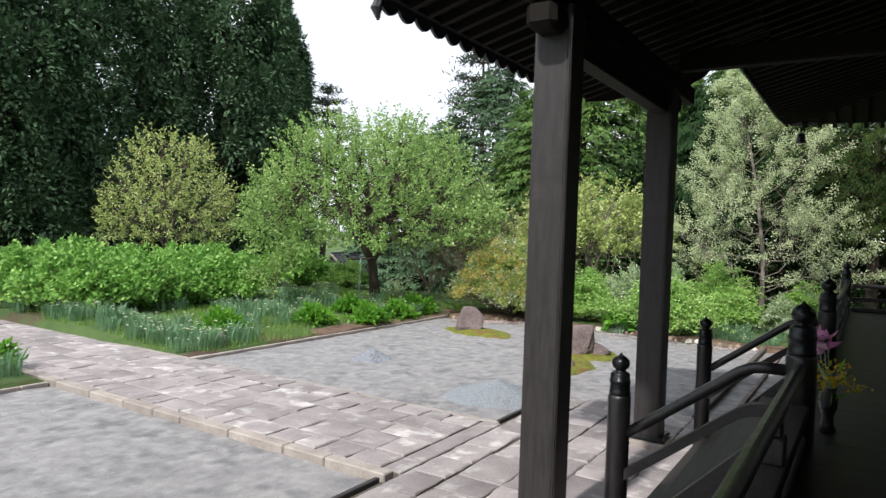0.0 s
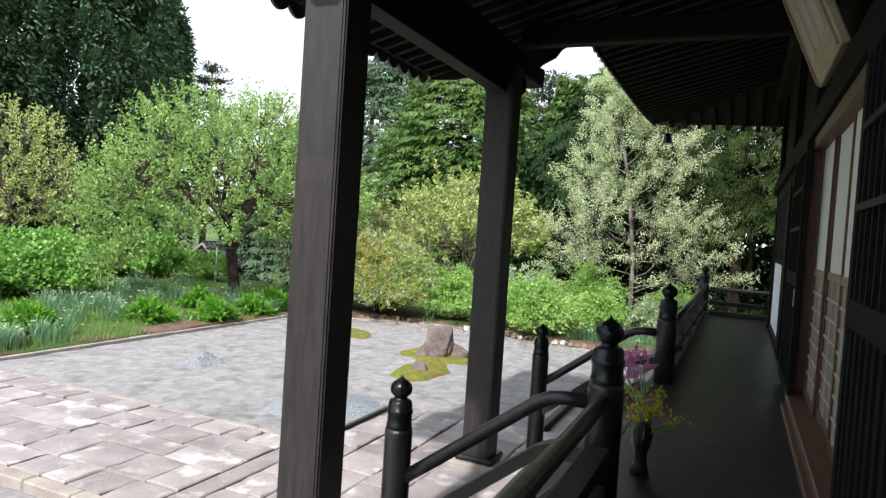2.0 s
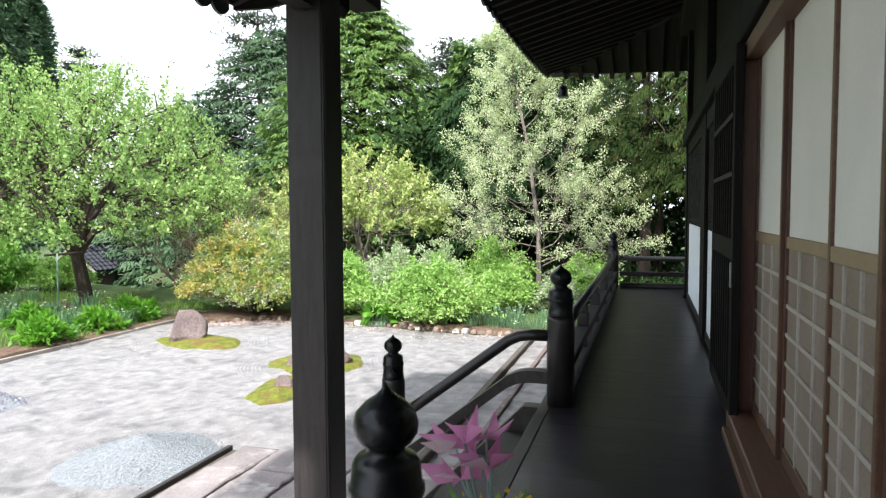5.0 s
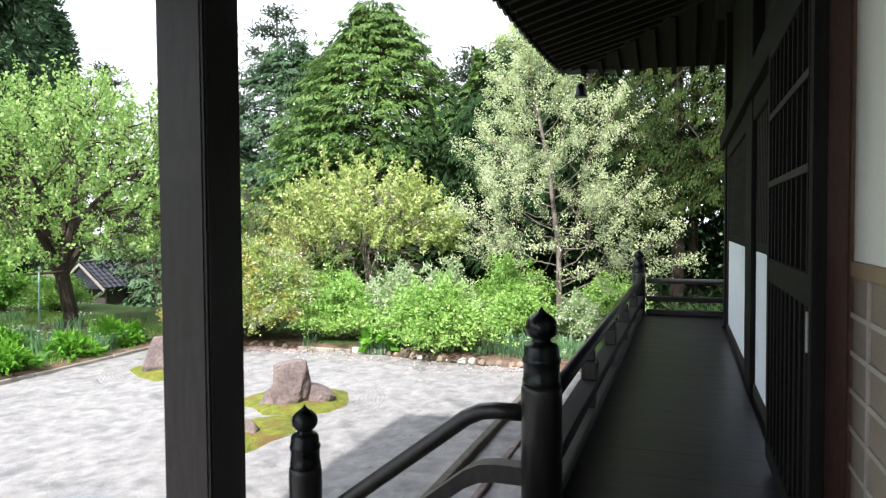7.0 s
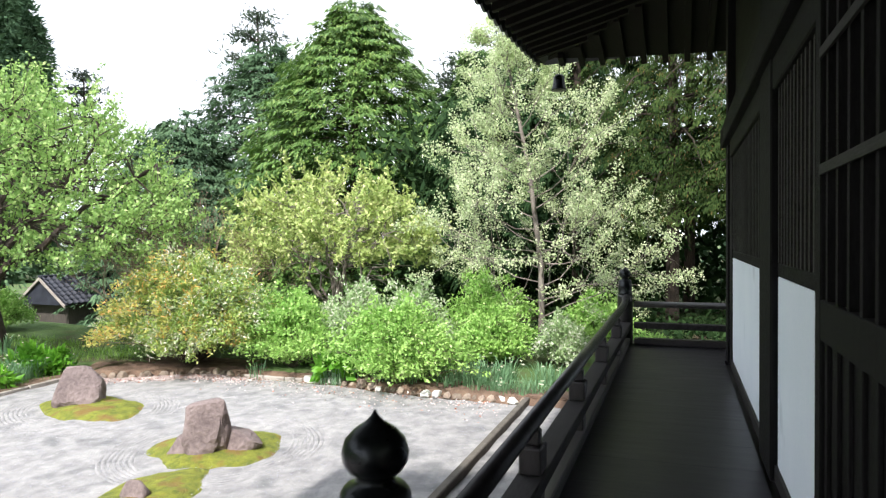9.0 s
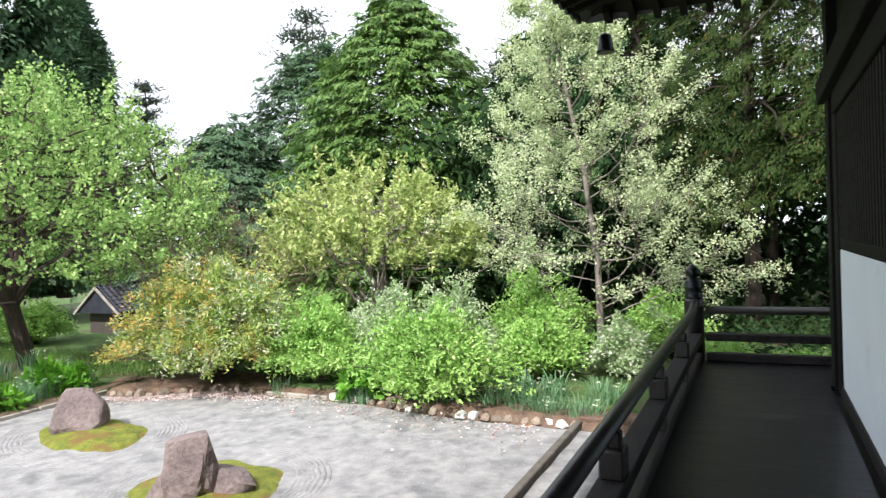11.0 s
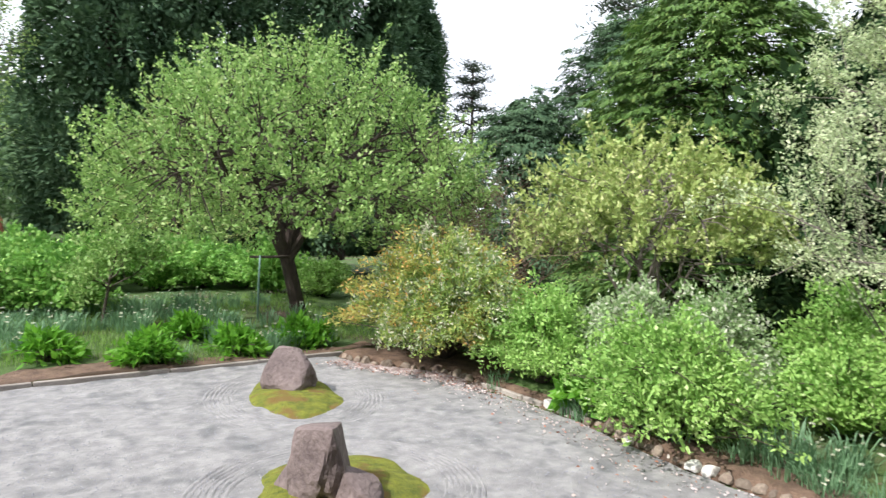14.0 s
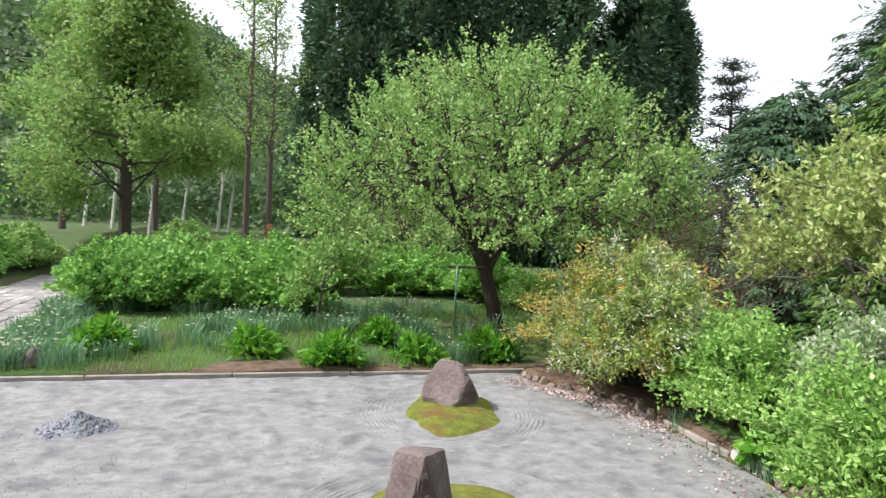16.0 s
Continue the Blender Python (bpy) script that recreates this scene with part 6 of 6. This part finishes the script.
raw("roof_body", V, [(0, 1, 5, 4), (1, 2, 5), (2, 3, 4, 5), (3, 0, 4), (0, 3, 2, 1)], M_HUTTILE, hut)
tiled("roof_tiles", (-1.75, -1.55, 1.28), (1, 0, 0), 13, (0, 1.55, 1.13), 7, hut, M_HUTTILE)
part("ridge", box(-1.8, 1.7, -0.1, 0.1, 2.34, 2.48, 0.03), M_HUTTILE, hut)
for sg in (-1, 1):
    V = [(x, y * sg, z + dz) for x in (-1.83, -1.77) for y, z in ((0.0, 2.36), (1.56, 1.22)) for dz in (-0.09, 0.03)]
    raw("barge_board", V, [(0, 2, 3, 1), (4, 5, 7, 6), (0, 1, 5, 4), (2, 6, 7, 3), (0, 4, 6, 2), (1, 3, 7, 5)], M_KERB, hut, "pale weathered barge board")

# support stake by the fruit tree
st = tagged(empty("support_stake", -14.03, 16.86, -0.97), "blue-green painted stake propping the fruit tree", "stake")
tube("pole", [(0, 0, -0.1), (0.01, 0.0, 0.7), (0.0, 0.02, 1.35)], 0.022, M_STAKE, st, 8)
tube("cross_bar", [(-0.3, -0.1, 1.3), (0.0, 0.35, 1.32), (0.1, 0.7, 1.34)], 0.03, M_BARK, st, 8)

# broad-leaved plant between the shrubs
t = tagged(empty("broad_leaf_plant", -5.75, 18.12, G0 + 0.1), "bright green plant with large broad leaves at the gravel edge", "plant")
shrub(t, 470, 0.40, 0.34, 0.42, 26, 2, (0.24, 0.17), L_HOSTA, 0.03, 0.3, start=0.75, steps=6, upright=-0.2)

# fallen petals and leaves along the gravel edge
rng = np.random.default_rng(471)
n = 4200
X = np.concatenate([rng.normal(-9.0, 0.75, n), rng.uniform(-8, -2.3, n // 8)])
off = np.concatenate([np.abs(rng.normal(0, 0.2, n)), np.abs(rng.normal(0, 0.45, n // 8))])
P = np.stack([X, np.array([edge_y(v) for v in X]) - 0.08 - off, np.full(n + n // 8, G0 + 0.012)], 1)
P = P[(P[:, 0] > -10.4)]
tagged(leaves("fallen_petals", P, rng.normal(size=P.shape) * np.array([1, 1, 0.12]), 0.045, 0.03, L_LITTER, None, rng), "pale fallen petals along the gravel edge", "leaf litter", kind="stuff")

st = tagged(empty("tree_stump", -30.7, 13.1, -0.9), "red-brown broken stump behind the hedge", "stump")
part("wood", lathe([(0.34, 0), (0.28, 0.3), (0.24, 1.0), (0.2, 1.55), (0.08, 1.75)], 10), M_STUMP, st)

# ---- flowers in vases at the stair head ----
fv = tagged(empty("flower_vase", -0.20, 5.56, 0.0), "dark glazed vase with pink lilies and yellow blossom", "flower vase")
part("vase", lathe([(0.05, 0), (0.06, 0.01), (0.045, 0.06), (0.04, 0.12), (0.062, 0.19), (0.066, 0.25), (0.05, 0.30), (0.055, 0.33), (0.045, 0.33), (0.03, 0.25)], 16), M_VASE, fv, "", True)
rng = np.random.default_rng(8)
V, F = [], []
heads = [(-0.10, 0.05, 0.68), (-0.16, 0.16, 0.62), (-0.06, 0.17, 0.66), (-0.12, 0.08, 0.55), (-0.02, 0.06, 0.60)]
for h in heads:
    tube_data([(0, 0, 0.28), (h[0] * 0.4, h[1] * 0.4, 0.45), h], [0.006, 0.005, 0.004], 5, V, F)
gold = [(rng.normal() * 0.075 + 0.01, rng.normal() * 0.075, rng.uniform(0.33, 0.53)) for _ in range(26)]
for g in gold:
    tube_data([(0, 0, 0.28), (g[0] * 0.5, g[1] * 0.5, (0.28 + g[2]) / 2 + 0.03), g], [0.003, 0.002, 0.0015], 4, V, F)
raw("stem", V, F, M_STAKE, fv, "green flower stem")
for h in heads:
    k = 6
    a = np.arange(k) * 2 * math.pi / k
    O = np.stack([np.cos(a), np.sin(a), np.full(k, 0.55)], 1)
    leaves("lily", np.tile(np.array(h), (k, 1)), O + np.array([-0.4, -0.4, 0.0]), 0.125, 0.06, L_LILY, fv, rng, "open pink lily flower", 0.3)
P = np.repeat(np.array(gold), 9, 0) + rng.normal(size=(len(gold) * 9, 3)) * 0.022
leaves("blossom", P, rng.normal(size=P.shape), 0.028, 0.02, L_GOLD, fv, rng, "spray of small yellow blossom")
P = np.array([[0, 0, 0.34]] * 26) + rng.normal(size=(26, 3)) * np.array([0.05, 0.05, 0.07])
leaves("greenery", P, rng.normal(size=P.shape) + np.array([0, 0, 0.4]), 0.12, 0.02, L_HOSTA, fv, rng)

# ---- paving, stone by stone ----
def flag_mesh(w, d, seed):
    """An uneven-edged slab, w by d, with a slightly domed and rough top."""
    rng = np.random.default_rng(seed)
    k = 3
    ring = []
    for ax, (a, b) in enumerate((((-1, -1), (1, -1)), ((1, -1), (1, 1)), ((1, 1), (-1, 1)), ((-1, 1), (-1, -1)))):
        for i in range(k):
            f = i / k
            p = np.array(a) * (1 - f) + np.array(b) * f
            ring.append(p * np.array([w / 2, d / 2]) + rng.normal(size=2) * 0.008)
    n = len(ring)
    V = [(p[0], p[1], -0.12) for p in ring] + [(p[0], p[1], -0.012 + rng.normal() * 0.002) for p in ring]
    V += [(p[0] * (1 - 0.03 / w), p[1] * (1 - 0.03 / d), rng.normal() * 0.003) for p in ring] + [(0, 0, 0.004)]
    F = []
    for i in range(n):
        j = (i + 1) % n
        F += [(i, j, n + j, n + i), (n + i, n + j, 2 * n + j, 2 * n + i), (2 * n + i, 2 * n + j, 3 * n)]
    me = bpy.data.meshes.new("flagstone")
    me.from_pydata(V, [], F)
    me.materials.append(M_STONE)
    return me


WIDTHS = (0.36, 0.46, 0.56, 0.66, 0.78)
FLAGS = {}


def lay(parent, x0, x1, y0, y1, rows, seed, along_x=True):
    rng = np.random.default_rng(seed)
    cuts = np.cumsum([0] + [r for r in rows])
    scale_rows = ((y1 - y0) if along_x else (x1 - x0)) / cuts[-1]
    for r in range(len(rows)):
        lo = cuts[r] * scale_rows
        d = rows[r] * scale_rows - 0.016
        s = 0.0
        total = (x1 - x0) if along_x else (y1 - y0)
        while s < total - 0.05:
            w = float(rng.choice(WIDTHS))
            if total - s - w < 0.3:
                w = total - s
            key = (round(w, 3), round(d, 3), int(rng.integers(0, 2)))
            if key not in FLAGS:
                FLAGS[key] = flag_mesh(w - 0.016, d, 500 + len(FLAGS))
            ob = new("flagstone", FLAGS[key])
            ob.parent = parent
            z = PATH_Z + rng.normal() * 0.005
            if along_x:
                ob.matrix_basis = pose(x0 + s + w / 2, y0 + lo + d / 2 + 0.008, z, rng.normal() * 0.5, rng.normal() * 0.5, 0)
            else:
                ob.matrix_basis = pose(x0 + lo + d / 2 + 0.008, y0 + s + w / 2, z, rng.normal() * 0.5, rng.normal() * 0.5, 90)
            s += w


path = tagged(empty("pavement"), "causeway of uneven pinkish grey flagstones across the gravel", "path", kind="structure")
part("path_bed", box(-30.0, -4.1, 5.55, 7.88, G0 - 0.1, PATH_Z - 0.03), M_JOINT, path)
part("path_bed", box(-3.98, -1.45, 2.0, 10.0, G0 - 0.1, PATH_Z - 0.03), M_JOINT, path)
part("path_bed", box(-4.1, -3.98, 5.55, 7.88, G0 - 0.1, PATH_Z - 0.045), M_JOINT, path)
lay(path, -26.0, -4.35, 5.57, 7.86, (0.42, 0.55, 0.38, 0.46, 0.40), 1)
lay(path, -4.05, -3.6, 3.0, 9.96, (1.0,), 7, False)
lay(path, -3.58, -1.5, 2.2, 9.96, (0.52, 0.45, 0.55, 0.5), 2, False)
x = -26.0
rng = np.random.default_rng(12)
while x < -4.2:
    L = min(rng.uniform(0.55, 1.0), -4.1 - x)
    for yy in (5.40, 7.88):
        part("kerb_stone", box(x + 0.006, x + L - 0.006, yy, yy + (0.16 if yy < 6 else 0.10), G0 - 0.08, PATH_Z + float(rng.normal()) * 0.004 - (0.0 if yy < 6 else 0.02), 0.014), M_KERB, path)
    x += L
part("kerb_stone", box(-4.32, -4.07, 5.57, 7.86, G0 - 0.05, PATH_Z - 0.004, 0.012), M_STONE, path)
for y0, y1 in ((2.0, 5.34), (8.02, 9.95)):
    part("drain_slot", box(-4.17, -4.07, y0, y1, G0 - 0.05, G0 + 0.03), M_JOINT, path, "dark timber drain edge")
    part("drain_edge", box(-4.23, -4.17, y0, y1, G0 - 0.05, G0 + 0.085, 0.008), M_TIMBER_H, path, "dark timber drain edge")

# ---- floor boards ----
BOARD = {}
y = -6.0
k = 0
while y < 16.48:
    w = (0.20, 0.23, 0.26)[k % 3]
    w = min(w, 16.495 - y)
    if w < 0.03:
        break
    key = round(w, 3)
    if key not in BOARD:
        bm = box(-0.415, 0.795, 0.0002, w - 0.0002, -0.045, 0.0, 0.0008)
        me = bpy.data.meshes.new("board")
        bm.to_mesh(me)
        bm.free()
        me.materials.append(M_FLOOR)
        BOARD[key] = me
    ob = new("floor_board", BOARD[key])
    ob.parent = floor
    ob.matrix_basis = pose(0, y, random.uniform(-0.0004, 0.0004))
    y += w
    k += 1
part("wall_strip", box(0.797, 0.90, -6.0, 5.02, -0.045, 0.012, 0.004), M_TIMBER_H, floor)
part("wall_strip", box(0.800, 0.90, 8.1, 9.55, -0.045, 0.012, 0.004), M_TIMBER_H, floor)
y = 0.80
while y < 5.8:
    ob = new("floor_board", BOARD[0.23])
    ob.parent = floor
    ob.matrix_basis = pose(y, 16.08, 0, 0, 0, -90)
    y += 0.23
